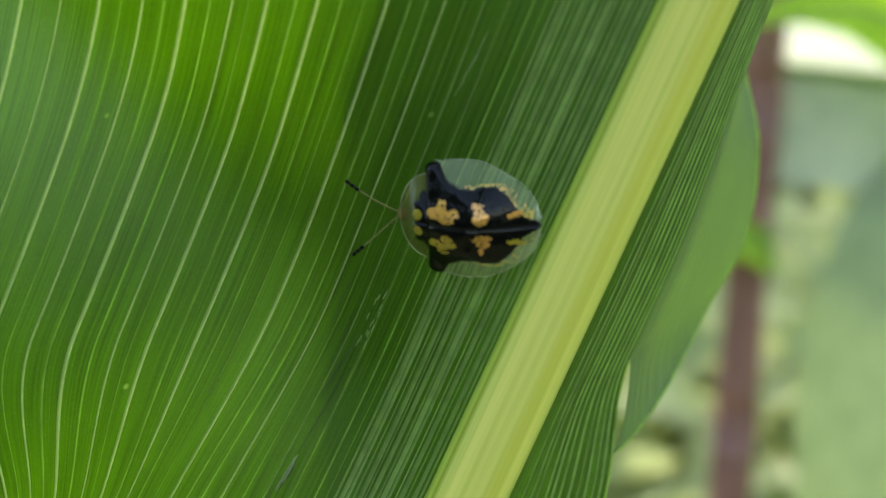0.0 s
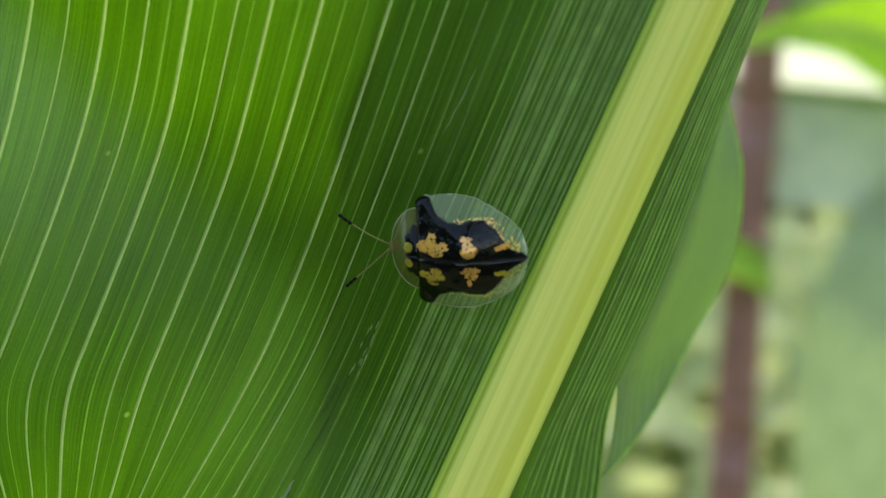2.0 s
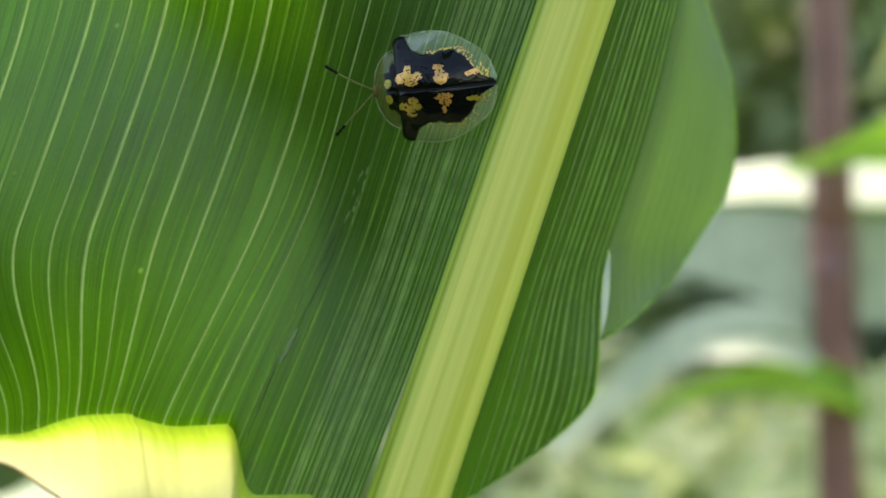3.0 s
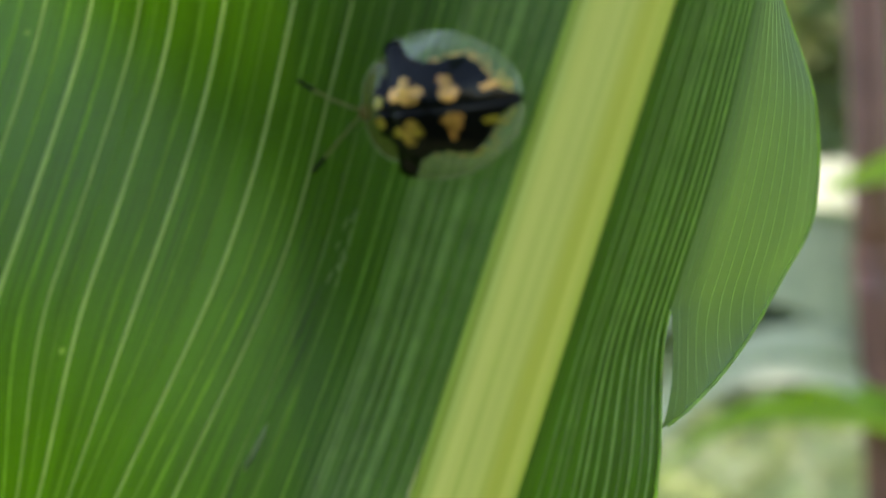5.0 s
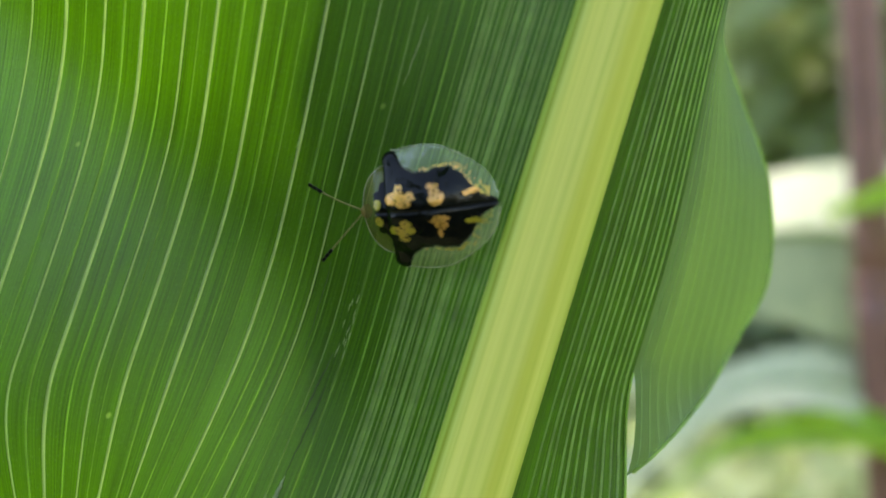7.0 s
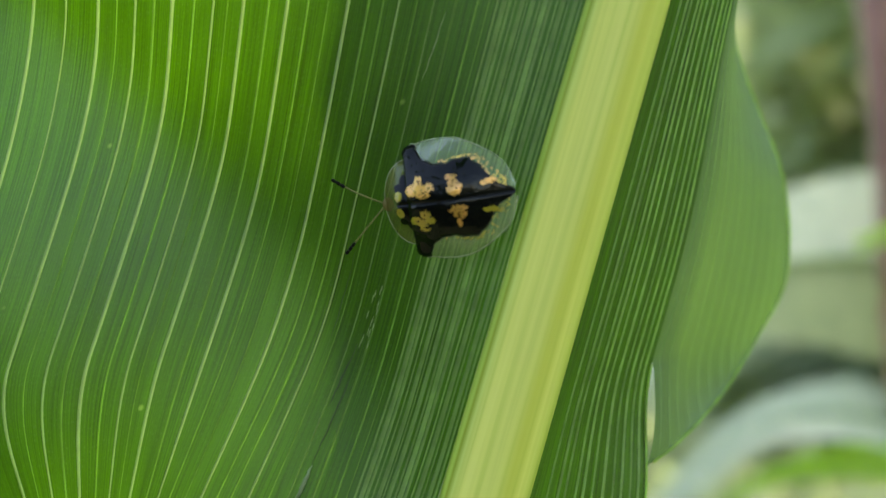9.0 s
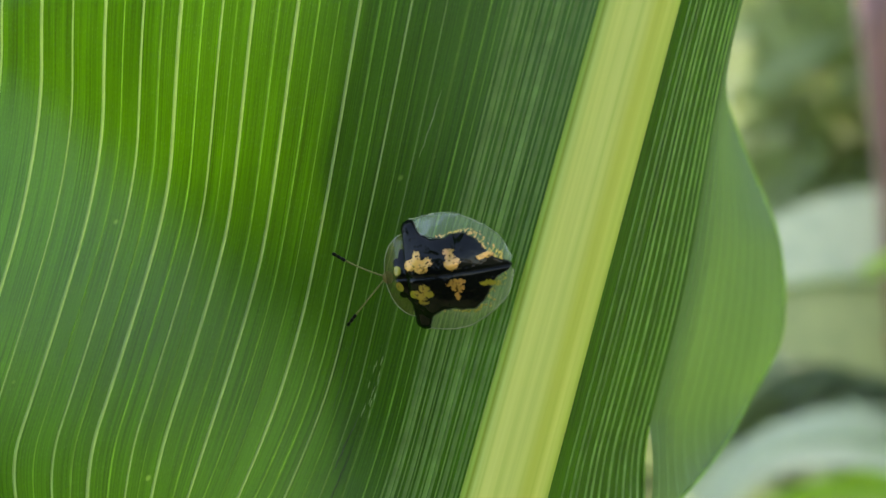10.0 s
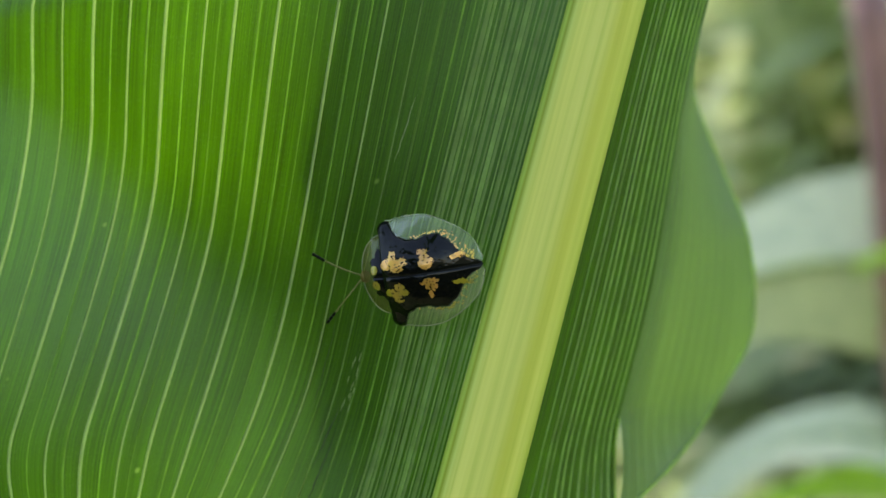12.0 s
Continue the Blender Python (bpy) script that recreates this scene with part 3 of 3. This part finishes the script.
def patch(name, lobes, bites, height, material, label, seed, ragged=0.22, pits=0, cell=0.0022):
    """A thin patch on the shell: a union of rounded lobes with a ragged edge, bitten into and pierced by dark pits."""
    r = random.Random(seed)
    x0, x1 = min(a[0] - a[2] for a in lobes) - 0.01, max(a[0] + a[2] for a in lobes) + 0.01
    y0, y1 = min(a[1] - a[3] for a in lobes) - 0.01, max(a[1] + a[3] for a in lobes) + 0.01
    holes = [(r.uniform(x0, x1), r.uniform(y0, y1), r.uniform(0.0028, 0.0048)) for _ in range(pits)]

    def inside(x, y):
        rag = ragged * (noise.noise(Vector((x * 70, y * 70, seed * 3.3))) + 0.7 * noise.noise(Vector((x * 170, y * 170, seed))))
        if not any(((x - a) / c) ** 2 + ((y - b) / d) ** 2 < 1 + rag * 1.6 for a, b, c, d in lobes):
            return False
        if any(((x - a) / c) ** 2 + ((y - b) / d) ** 2 < 1 for a, b, c, d in bites):
            return False
        return all((x - hx) ** 2 + (y - hy) ** 2 > hr * hr for hx, hy, hr in holes)

    index, verts, faces = {}, [], []
    nx, ny = int((x1 - x0) / cell), int((y1 - y0) / cell)

    def corner(i, j):
        if (i, j) not in index:
            x, y = x0 + i * cell + 0.0004 * math.sin(j * 2.1), y0 + j * cell + 0.0004 * math.sin(i * 1.7)
            index[(i, j)] = len(verts)
            verts.append(Vector((x, y, height(x, y))) * CM)
        return index[(i, j)]

    for i in range(nx):
        for j in range(ny):
            if inside(x0 + (i + 0.5) * cell, y0 + (j + 0.5) * cell):
                faces.append((corner(i, j), corner(i + 1, j), corner(i + 1, j + 1), corner(i, j + 1)))
    return mesh_object(name, verts, faces, material, beetle, label)


def on_shell(x, y):
    return dome(x, abs(y)) + 0.0095


patch("spot", [(0.238, 0.105, 0.024, 0.028), (0.198, 0.066, 0.036, 0.028), (0.262, 0.052, 0.042, 0.03), (0.296, 0.072, 0.028, 0.024), (0.236, 0.075, 0.036, 0.034)], [(0.274, 0.108, 0.016, 0.013)], on_shell, M_GOLD, "bright gold spot with dark pits", 3, 0.4, pits=34)
patch("spot", [(0.262, -0.056, 0.03, 0.022), (0.28, -0.088, 0.03, 0.02), (0.198, -0.084, 0.036, 0.022), (0.236, -0.128, 0.032, 0.014), (0.232, -0.1, 0.036, 0.026)], [(0.252, -0.122, 0.014, 0.006)], on_shell, M_OLIVE, "olive gold spot", 5, 0.4, pits=30)
patch("spot", [(0.41, 0.114, 0.03, 0.013), (0.428, 0.058, 0.037, 0.034), (0.42, 0.09, 0.02, 0.015)], [], on_shell, M_COPPER, "copper spot", 8, 0.45, pits=16)
patch("spot", [(0.436, -0.044, 0.042, 0.02), (0.438, -0.07, 0.032, 0.024), (0.426, -0.112, 0.013, 0.022)], [], on_shell, M_COPPER, "copper spot", 11, 0.45, pits=16)
patch("spot", [(0.566, 0.064, 0.02, 0.012), (0.596, 0.07, 0.024, 0.014)], [], on_shell, M_COPPER, "gold spot by the tail", 14, 0.5, pits=5)
patch("spot", [(0.572, -0.068, 0.028, 0.014), (0.597, -0.074, 0.016, 0.014)], [], on_shell, M_OLIVE, "olive gold spot by the tail", 17, 0.5, pits=3)


def flecks():
    """Gold speckle under the clear margin, along the edge of the black."""
    r = random.Random(12)
    for i in range(210):
        sign = 1 if i % 5 < 3 else -1
        x = 0.30 + 0.36 * r.random() ** 0.55
        deep = 0.006 + 0.03 * step((x - 0.45) / 0.12)
        y = outline_black(x) + abs(r.gauss(0, deep * 0.7)) + 0.001
        if y > outline_out(x) - 0.012:
            continue
        n, rad = 7, r.uniform(0.0025, 0.0058)
        ring = [Vector((x + rad * r.uniform(0.6, 1) * math.cos(6.283 * k / n), y + rad * r.uniform(0.6, 1) * math.sin(6.283 * k / n), 0)) for k in range(n)]
        verts = [Vector((p.x, sign * p.y, dome(p.x, p.y) + 0.0015)) * CM for p in ring] + [Vector((x, sign * y, dome(x, y) + 0.003)) * CM]
        faces = [(k, (k + 1) % n, n) if sign > 0 else ((k + 1) % n, k, n) for k in range(n)]
        mesh_object("gold_fleck", verts, faces, M_GOLD if sign > 0 else M_OLIVE, beetle)


flecks()


def fore_height(x, y):
    """Height of the half-moon shield over the head."""
    q = min(1.0, math.hypot((x - 0.135) / 0.158, y / 0.235))
    return 0.05 + (dome(0.14, min(0.2, abs(y))) - 0.052) * math.cos(q * math.pi / 2) ** 0.9


def fore_shield():
    """Clear half-moon shield over the head, with its pale rim."""
    verts, n, m = [], 48, 14
    for i in range(n):
        a = math.pi * (i / (n - 1) - 0.5)
        for j in range(m):
            q = j / (m - 1)
            x, y = 0.135 - 0.155 * math.cos(a) * q, 0.216 * math.sin(a) * q
            verts.append(Vector((x, y, fore_height(x, y))) * CM)
    shield = mesh_object("fore_shield", verts, grid_faces(n, m), M_AMBER, beetle, "clear amber half-moon shield")
    v, f = tube([verts[i * m + m - 1] for i in range(n)], [0.003 * CM] * n, 6)
    mesh_object("rim", v, f, M_RIMHORN, shield, "pale horny rim")


fore_shield()
patch("neck_mark", [(0.128, 0.0, 0.042, 0.017), (0.137, 0.06, 0.022, 0.07), (0.137, -0.06, 0.022, 0.07), (0.105, 0.082, 0.028, 0.02), (0.108, -0.086, 0.024, 0.018), (0.122, 0.115, 0.016, 0.03)], [], lambda x, y: fore_height(x, y) + 0.004, M_SHELL, "black mark behind the head", 23, 0.12)
for side in (1, -1):
    patch("neck_spot", [(0.104, 0.042 * side, 0.023, 0.024)], [], lambda x, y: fore_height(x, y) + 0.006, M_OLIVE, "olive gold mark", 29 + side, 0.12)


def blob(name, c, r, material, label="", seg=14, rings=9):
    verts, faces = [], []
    for i in range(rings + 1):
        a = math.pi * i / rings
        for j in range(seg):
            b = 2 * math.pi * j / seg
            verts.append(Vector((c[0] + r[0] * math.sin(a) * math.cos(b), c[1] + r[1] * math.sin(a) * math.sin(b), c[2] + r[2] * math.cos(a))) * CM)
    return mesh_object(name, verts, grid_faces(rings + 1, seg, 0, True), material, beetle, label)


blob("head", (-0.008, 0.0, 0.048), (0.03, 0.036, 0.026), M_AMBER_SOLID, "small amber head")


v, f = tube([Vector((0.155 + 0.54 * i / 40, 0.0, dome(0.155 + 0.54 * i / 40, 0.0) + 0.006)) * CM for i in range(41)], [0.0042 * CM] * 41, 6)
mesh_object("suture", v, f, M_SHELL, beetle)


def antenna(end, bend):
    """Thin jointed feeler with a black club."""
    p0, p2 = Vector((-0.032, 0.012 * (1 if end[1] > 0 else -1), 0.055)), Vector(end)
    p1 = p0.lerp(p2, 0.5) + Vector(bend)
    at = lambda t: (p0 * (1 - t) ** 2 + p1 * 2 * t * (1 - t) + p2 * t * t) * CM  # noqa: E731
    holder = None
    segs = 11
    for i in range(segs):
        t0, t1 = i / segs, (i + 0.93) / segs
        black = i >= 8
        r0 = (0.0045 if not black else 0.0092) * CM
        pts = [at(t0 + (t1 - t0) * k / 4) for k in range(5)]
        v, f = tube(pts, [r0 * 0.75, r0 * 1.0, r0 * 1.08, r0 * 1.1, r0 * 0.8], 7)
        if holder is None:
            holder = mesh_object("antenna", v, f, M_FEELER, beetle, "thin feeler with black club")
        else:
            mesh_object("joint", v, f, M_BLACK if black else M_FEELER, holder, "black club joint" if black else "")


antenna((-0.285, 0.165, 0.085), (0.0, -0.015, 0.02))
antenna((-0.268, -0.225, 0.09), (-0.01, -0.01, 0.02))


# ---- ground and the field behind ----
def ground_material():
    k = Nodes("field_soil")
    co = k.add("TexCoord").outputs["Object"]
    n1 = k.add("TexNoise", {"Vector": co, "Scale": 3.0, "Detail": 6.0}).outputs["Fac"]
    n2 = k.add("TexNoise", {"Vector": co, "Scale": 40.0, "Detail": 6.0}).outputs["Fac"]
    c = k.ramp(k.math("ADD", k.math("MULTIPLY", n1, 0.6), k.math("MULTIPLY", n2, 0.4)), [(0.35, (0.05, 0.08, 0.02)), (0.5, (0.12, 0.15, 0.05)), (0.62, (0.16, 0.12, 0.07))])
    bump = k.add("Bump", {"Strength": 0.6, "Distance": 0.02, "Height": n2}).outputs[0]
    return k.end(k.add("BsdfPrincipled", {"Base Color": c, "Roughness": 0.9, "Normal": bump}).outputs[0])


GROUND = -70.0


def ground():
    n = 60
    verts, uvs = [], []
    for i in range(n):
        for j in range(n):
            u, v = 2 * i / (n - 1) - 1, 2 * j / (n - 1) - 1
            x, y = 300 * u * abs(u) ** 2, 300 * v * abs(v) ** 2
            verts.append((x, y, GROUND * CM + 0.03 * noise.noise(Vector((x * 0.8, y * 0.8, 0)))))
    tagged(mesh_object("ground", verts, grid_faces(n, n), ground_material()), "grassy brown field soil", "ground", kind="structure")


ground()

# Sky sheen is put into the base colour of the next two blades.
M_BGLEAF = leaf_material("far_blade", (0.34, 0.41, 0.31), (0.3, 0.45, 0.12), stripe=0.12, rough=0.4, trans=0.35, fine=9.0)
M_PALE = leaf_material("sky_sheen_blade", (0.5, 0.54, 0.34), (0.3, 0.42, 0.15), stripe=0.1, rough=0.36, trans=0.1, fine=9.0)
M_LIME = leaf_material("young_blade", (0.2, 0.42, 0.025), (0.5, 0.85, 0.02), stripe=0.1, rough=0.5, trans=0.6, fine=9.0)
M_STALK = soft_material("purple_stalk", (0.23, 0.105, 0.08), (0, 0, 0), trans=0.0, rough=0.5, scale=60.0)
M_GREENSTALK = soft_material("green_stalk", (0.13, 0.2, 0.06), (0, 0, 0), trans=0.0, rough=0.45, scale=60.0)


def arched_leaf(name, pts, width, normal, material, label, fold=0.25, wave=0.0, parent=None, n=46, cols=15, tip=0.85):
    """A long blade along a smooth curve through pts (cm), with a folded cross-section and wavy margin."""
    P = [Vector(p) for p in pts]
    P = [2 * P[0] - P[1]] + P + [2 * P[-1] - P[-2]]

    def at(t):
        f = t * (len(P) - 3)
        i = min(int(f), len(P) - 4)
        u = f - i
        a, b, c, d = P[i:i + 4]
        return 0.5 * (2 * b + (c - a) * u + (2 * a - 5 * b + 4 * c - d) * u * u + (3 * b - a - 3 * c + d) * u ** 3)

    base = P[1].copy()
    verts, uvs = [], []
    for i in range(n):
        t = i / (n - 1)
        p = at(t)
        along = (at(min(1, t + 0.01)) - at(max(0, t - 0.01))).normalized()
        nor = Vector(normal)
        nor = (nor - along * nor.dot(along)).normalized()
        side = along.cross(nor).normalized()
        w = width * (0.35 + 0.65 * step(t / 0.15)) * (1 - step((t - 0.35) / 0.65) * tip)
        for j in range(cols):
            v = 2 * j / (cols - 1) - 1
            h = fold * w * abs(v) + wave * abs(v) ** 2 * math.sin(t * 17 + (2 if v > 0 else 0))
            verts.append((p - base + side * (v * w) + nor * h) * CM)
            uvs.append((v * w, t * 20))
    ob = mesh_object(name, verts, grid_faces(n, cols), material, parent, "" if parent is None else label, uvs)
    ob.location = base * CM
    if parent is None:
        tagged(ob, label, "leaf")
    v = [(at(i / 23) - base) * CM for i in range(24)]
    tv, tf = tube(v, [0.12 * width * (1 - 0.8 * i / 23) * CM * 0.6 + 0.0004 for i in range(24)], 6)
    mesh_object("midrib", tv, tf, M_VEIN, ob, "pale midrib")
    return ob


def stalk(name, foot, top, radius, material, label, nodes=5):
    """An upright stem of internodes with swollen node rings."""
    a, b = Vector(foot), Vector(top)
    ob = tagged(new(name), label, "stalk")
    ob.location = a * CM
    cut = [(a.lerp(b, i / nodes) - a) * CM for i in range(nodes + 1)]
    for i in range(nodes):
        r0 = radius * (1 - 0.25 * i / nodes) * CM
        v, f = tube([cut[i].lerp(cut[i + 1], k / 8) for k in range(9)], [r0 * (1 + 0.05 * math.cos(k / 8 * 6.28)) for k in range(9)], 16)
        mesh_object("internode", v, f, material, ob)
        if i:
            up = (cut[1] - cut[0]).normalized()
            v, f = tube([cut[i] + up * r0 * d for d in (-0.5, -0.25, 0.0, 0.25, 0.5)], [r0 * q for q in (1.06, 1.16, 1.2, 1.15, 1.04)], 16)
            mesh_object("node_ring", v, f, M_VEIN if material is M_GREENSTALK else material, ob, "swollen node ring")
    return ob


stalk("corn_stalk", (-2.9, 3.4, GROUND), (-2.9, 3.4, 2.0), 1.5, M_GREENSTALK, "thick green maize stalk that carries the leaf", 7)
# Unseen leaf added to keep the sun off the blade around the midrib.
arched_leaf("corn_leaf", [(-2.7, 3.6, 0.5), (-1.5, 3.7, 3.0), (-0.5, 3.8, 6.0), (-0.35, 3.9, 10.0), (-0.1, 4.6, 17.0), (0.5, 7.0, 25.0)], 1.6, (0.0, -1.0, 0.05), M_BLADE, "unseen upright maize leaf added to shade the midrib side", 0.3, tip=0.3)


def rolled_leaf():
    """An unseen leaf rolled to a spear, added close behind the open blade to cast its dark patch."""
    P = [Vector(p) for p in ((-2.7, 3.0, -5.0), (-1.3, 1.7, -2.0), (-0.3, 0.8, 0.1), (-0.06, 0.66, 0.9), (-0.3, 0.82, 2.2), (-0.4, 1.3, 5.2))]
    base = P[0].copy()
    verts, n, sides = [], 60, 22
    for i in range(n):
        t = i / (n - 1) * 5
        k = min(4, int(t))
        a, b = P[k], P[k + 1]
        u = t - k
        p0, p3 = P[max(0, k - 1)], P[min(5, k + 2)]
        p = 0.5 * (2 * a + (b - p0) * u + (2 * p0 - 5 * a + 4 * b - p3) * u * u + (3 * a - p0 - 3 * b + p3) * u ** 3)
        rad = 0.5 * (1 - step((t - 3.4) / 1.6) * 0.9)
        for j in range(sides):
            g = 4 * math.pi * j / (sides - 1)
            r = rad * (0.8 + 0.2 * j / (sides - 1))
            verts.append((p - base + Vector((r * math.cos(g), r * math.sin(g), 0))) * CM)
    ob = mesh_object("corn_leaf", verts, grid_faces(n, sides), M_GREENSTALK, None, "", [(v.x * 100, v.z * 100) for v in verts])
    ob.location = base * CM
    tagged(ob, "unseen rolled maize leaf added to shade the blade", "leaf")


rolled_leaf()
# Unseen stalk and leaf added to cast a shade band over the left blade.
stalk("corn_stalk", (-16.5, 16.5, GROUND), (-16.0, 16.0, 30.0), 1.0, M_GREENSTALK, "unseen green stalk added to hold the shading leaf", 8)
arched_leaf("corn_leaf", [(-16.0, 16.0, 3.0), (-11.0, 10.0, 8.0), (-7.0, 5.0, 7.8), (-4.6, 3.0, 6.1), (-3.2, 2.3, 5.52), (-2.3, 2.3, 4.95), (-1.2, 2.4, 4.85)], 0.42, (0.0, -0.1, 1.0), M_BGLEAF, "unseen narrow maize leaf added to shade the left blade", 0.1, tip=0.35)
stalk("plant_stalk", (-2.6, 45, GROUND), (-1.4, 45, 8), 1.0, M_STALK, "purplish brown upright plant stalk rooted in the soil", 6)
arched_leaf("corn_leaf", [(-0.9, 45.6, -10.2), (-2.5, 44.8, -8.9), (-5.0, 44.2, -8.4), (-8.0, 43.8, -9.2), (-12.5, 43.0, -13.0)], 1.5, (0.0, -0.7, 0.8), M_PALE, "arching maize leaf, sky sheen painted into its pale colour", 0.15, tip=0.6)
arched_leaf("corn_leaf", [(-0.6, 44.8, -11.6), (-1.6, 43.6, -10.4), (-4.0, 43.2, -10.1), (-7.2, 42.8, -10.7), (-10.0, 42.0, -12.8)], 0.85, (0.0, -0.7, 0.7), M_LIME, "bright lime young leaf on the stalk", 0.2)
wide_leaf = arched_leaf("corn_leaf", [(10.0, 46.5, -3.6), (4.0, 46.3, -3.5), (-1.0, 46.0, -3.3), (-5.0, 45.8, -2.9), (-8.5, 45.4, -3.9), (-12.0, 45.0, -8.0)], 3.9, (0.0, -1.0, 0.02), M_PALE, "wide folded maize leaf, sky sheen painted whitish", -0.5, tip=0.55)
arched_leaf("corn_leaf", [(6.5, 52, -42), (5.0, 47, -24), (4.6, 45, -13), (5.0, 44, -8), (7, 43, -4)], 4.2, (-0.25, -0.85, 0.55), M_BGLEAF, "large maize leaf, sky sheen painted bluish grey-green", 0.15, tip=0.7)
arched_leaf("corn_leaf", [(8.0, 46.0, -8.0), (5.0, 43.0, -3.4), (2.4, 42.6, -1.7), (0.0, 42.8, -1.6), (-2.9, 43.2, -2.3)], 1.7, (0.0, -0.9, 0.5), M_LIME, "bright lime young leaf on the stalk", 0.2)


def thicket(name, label, x0, x1, y0, y1, top, count, leaf_len, material, seed):
    """A stand of weeds and shrubs on the soil: leaves on an uneven mass that is highest along its middle."""
    r = random.Random(seed)
    verts, faces = [], []
    mid = Vector(((x0 + x1) / 2, (y0 + y1) / 2, GROUND))
    for _ in range(count):
        x, y = r.uniform(x0, x1), r.uniform(y0, y1)
        rim = min(1.0, (x - x0) / 40, (x1 - x) / 40) * math.sin(math.pi * (y - y0) / (y1 - y0)) ** (0.5 if y1 - y0 < 200 else 1.0)
        if rim < 0.4 + 0.5 * noise.noise(Vector((x * 0.02, y * 0.02, seed + 7.0))):
            continue
        high = (top - GROUND) * (0.72 + 0.55 * noise.noise(Vector((x * 0.016, y * 0.02, seed)))) * (0.25 + 0.75 * rim)
        c = Vector((x, y, GROUND + high * r.random() ** 0.7)) - mid
        ax = Vector((r.gauss(0, 1), r.gauss(0, 1), r.gauss(0.2, 0.7))).normalized()
        nor = Vector((r.gauss(0, 0.7), r.gauss(0, 0.7) - 0.3, 1)).normalized()
        sd = ax.cross(nor).normalized()
        ln, w = leaf_len * r.uniform(0.6, 1.3), leaf_len * r.uniform(0.14, 0.24)
        k = len(verts)
        up = sd.cross(ax)
        for p in (-ax * ln * 0.5, sd * w + up * w * 0.3, ax * ln * 0.5 - up * ln * 0.15, -sd * w + up * w * 0.3, Vector((0, 0, 0))):
            q = c + p
            verts.append(Vector((q.x, q.y, max(0.5, q.z))) * CM)
        faces += [(k, k + 1, k + 4), (k + 1, k + 2, k + 4), (k + 2, k + 3, k + 4), (k + 3, k, k + 4)]
    ob = mesh_object(name, verts, faces, material, smooth=False)
    ob.location = mid * CM
    return tagged(ob, label, "shrub", kind="stuff")


# Far paler than the shrub leaves below: background brightness put into the colour.
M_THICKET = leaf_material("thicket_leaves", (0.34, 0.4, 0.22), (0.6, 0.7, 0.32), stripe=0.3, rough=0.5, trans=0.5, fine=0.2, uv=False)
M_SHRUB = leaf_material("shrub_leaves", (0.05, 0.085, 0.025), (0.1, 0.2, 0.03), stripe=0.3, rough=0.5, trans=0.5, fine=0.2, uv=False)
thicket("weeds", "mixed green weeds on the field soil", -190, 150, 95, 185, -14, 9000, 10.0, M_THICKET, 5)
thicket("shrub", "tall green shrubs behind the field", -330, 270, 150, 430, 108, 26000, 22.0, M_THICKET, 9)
# Two unseen stands added behind the viewer to shape front light and reflections.
thicket("shrub", "unseen tall shrubs added behind the viewer to block sky", -260, 25, -190, -90, 105, 8000, 15.0, M_SHRUB, 21)
thicket("weeds", "unseen low weeds added behind the viewer to darken reflections", -80, 260, -190, -35, -24, 9000, 15.0, M_SHRUB, 22)
arched_leaf("corn_leaf", [(-3.0, 4.2, -9.0), (-4.5, 4.5, -5.6), (-6.5, 6.0, -4.3), (-10.0, 9.0, -5.0), (-15.0, 13.0, -8.0)], 2.4, (-0.1, -0.3, 1.0), M_PALE, "pale sunlit lower maize leaf on the stalk", 0.12)


# Unseen leaf added overhead; it breaks up the sky mirrored in the shell.
arched_leaf("corn_leaf", [(10.0, 11.0, 24.0), (6.5, 3.0, 21.5), (3.5, -5.0, 18.5), (2.5, -12.0, 14.0), (2.0, -20.0, 7.0)], 3.6, (0.0, 0.5, -1.0), M_BLADE, "unseen maize leaf added overhead to darken shell reflections", 0.2, wave=0.5)


def motions():
    """The wide leaf behind lifts and turns in the breeze; the beetle and the other plants hold still."""
    at = wide_leaf.location.copy()
    rows = ((0.0, -1.0, -42), (3.2, -0.9, -40), (5.0, -0.6, -34), (7.2, -0.3, -20), (9.0, 0.0, -6), (12.0, 0.8, 0))
    walk(wide_leaf, [(t, pose(at.x, at.y, at.z + up * CM, roll, 0, 0)) for t, up, roll in rows])


motions()
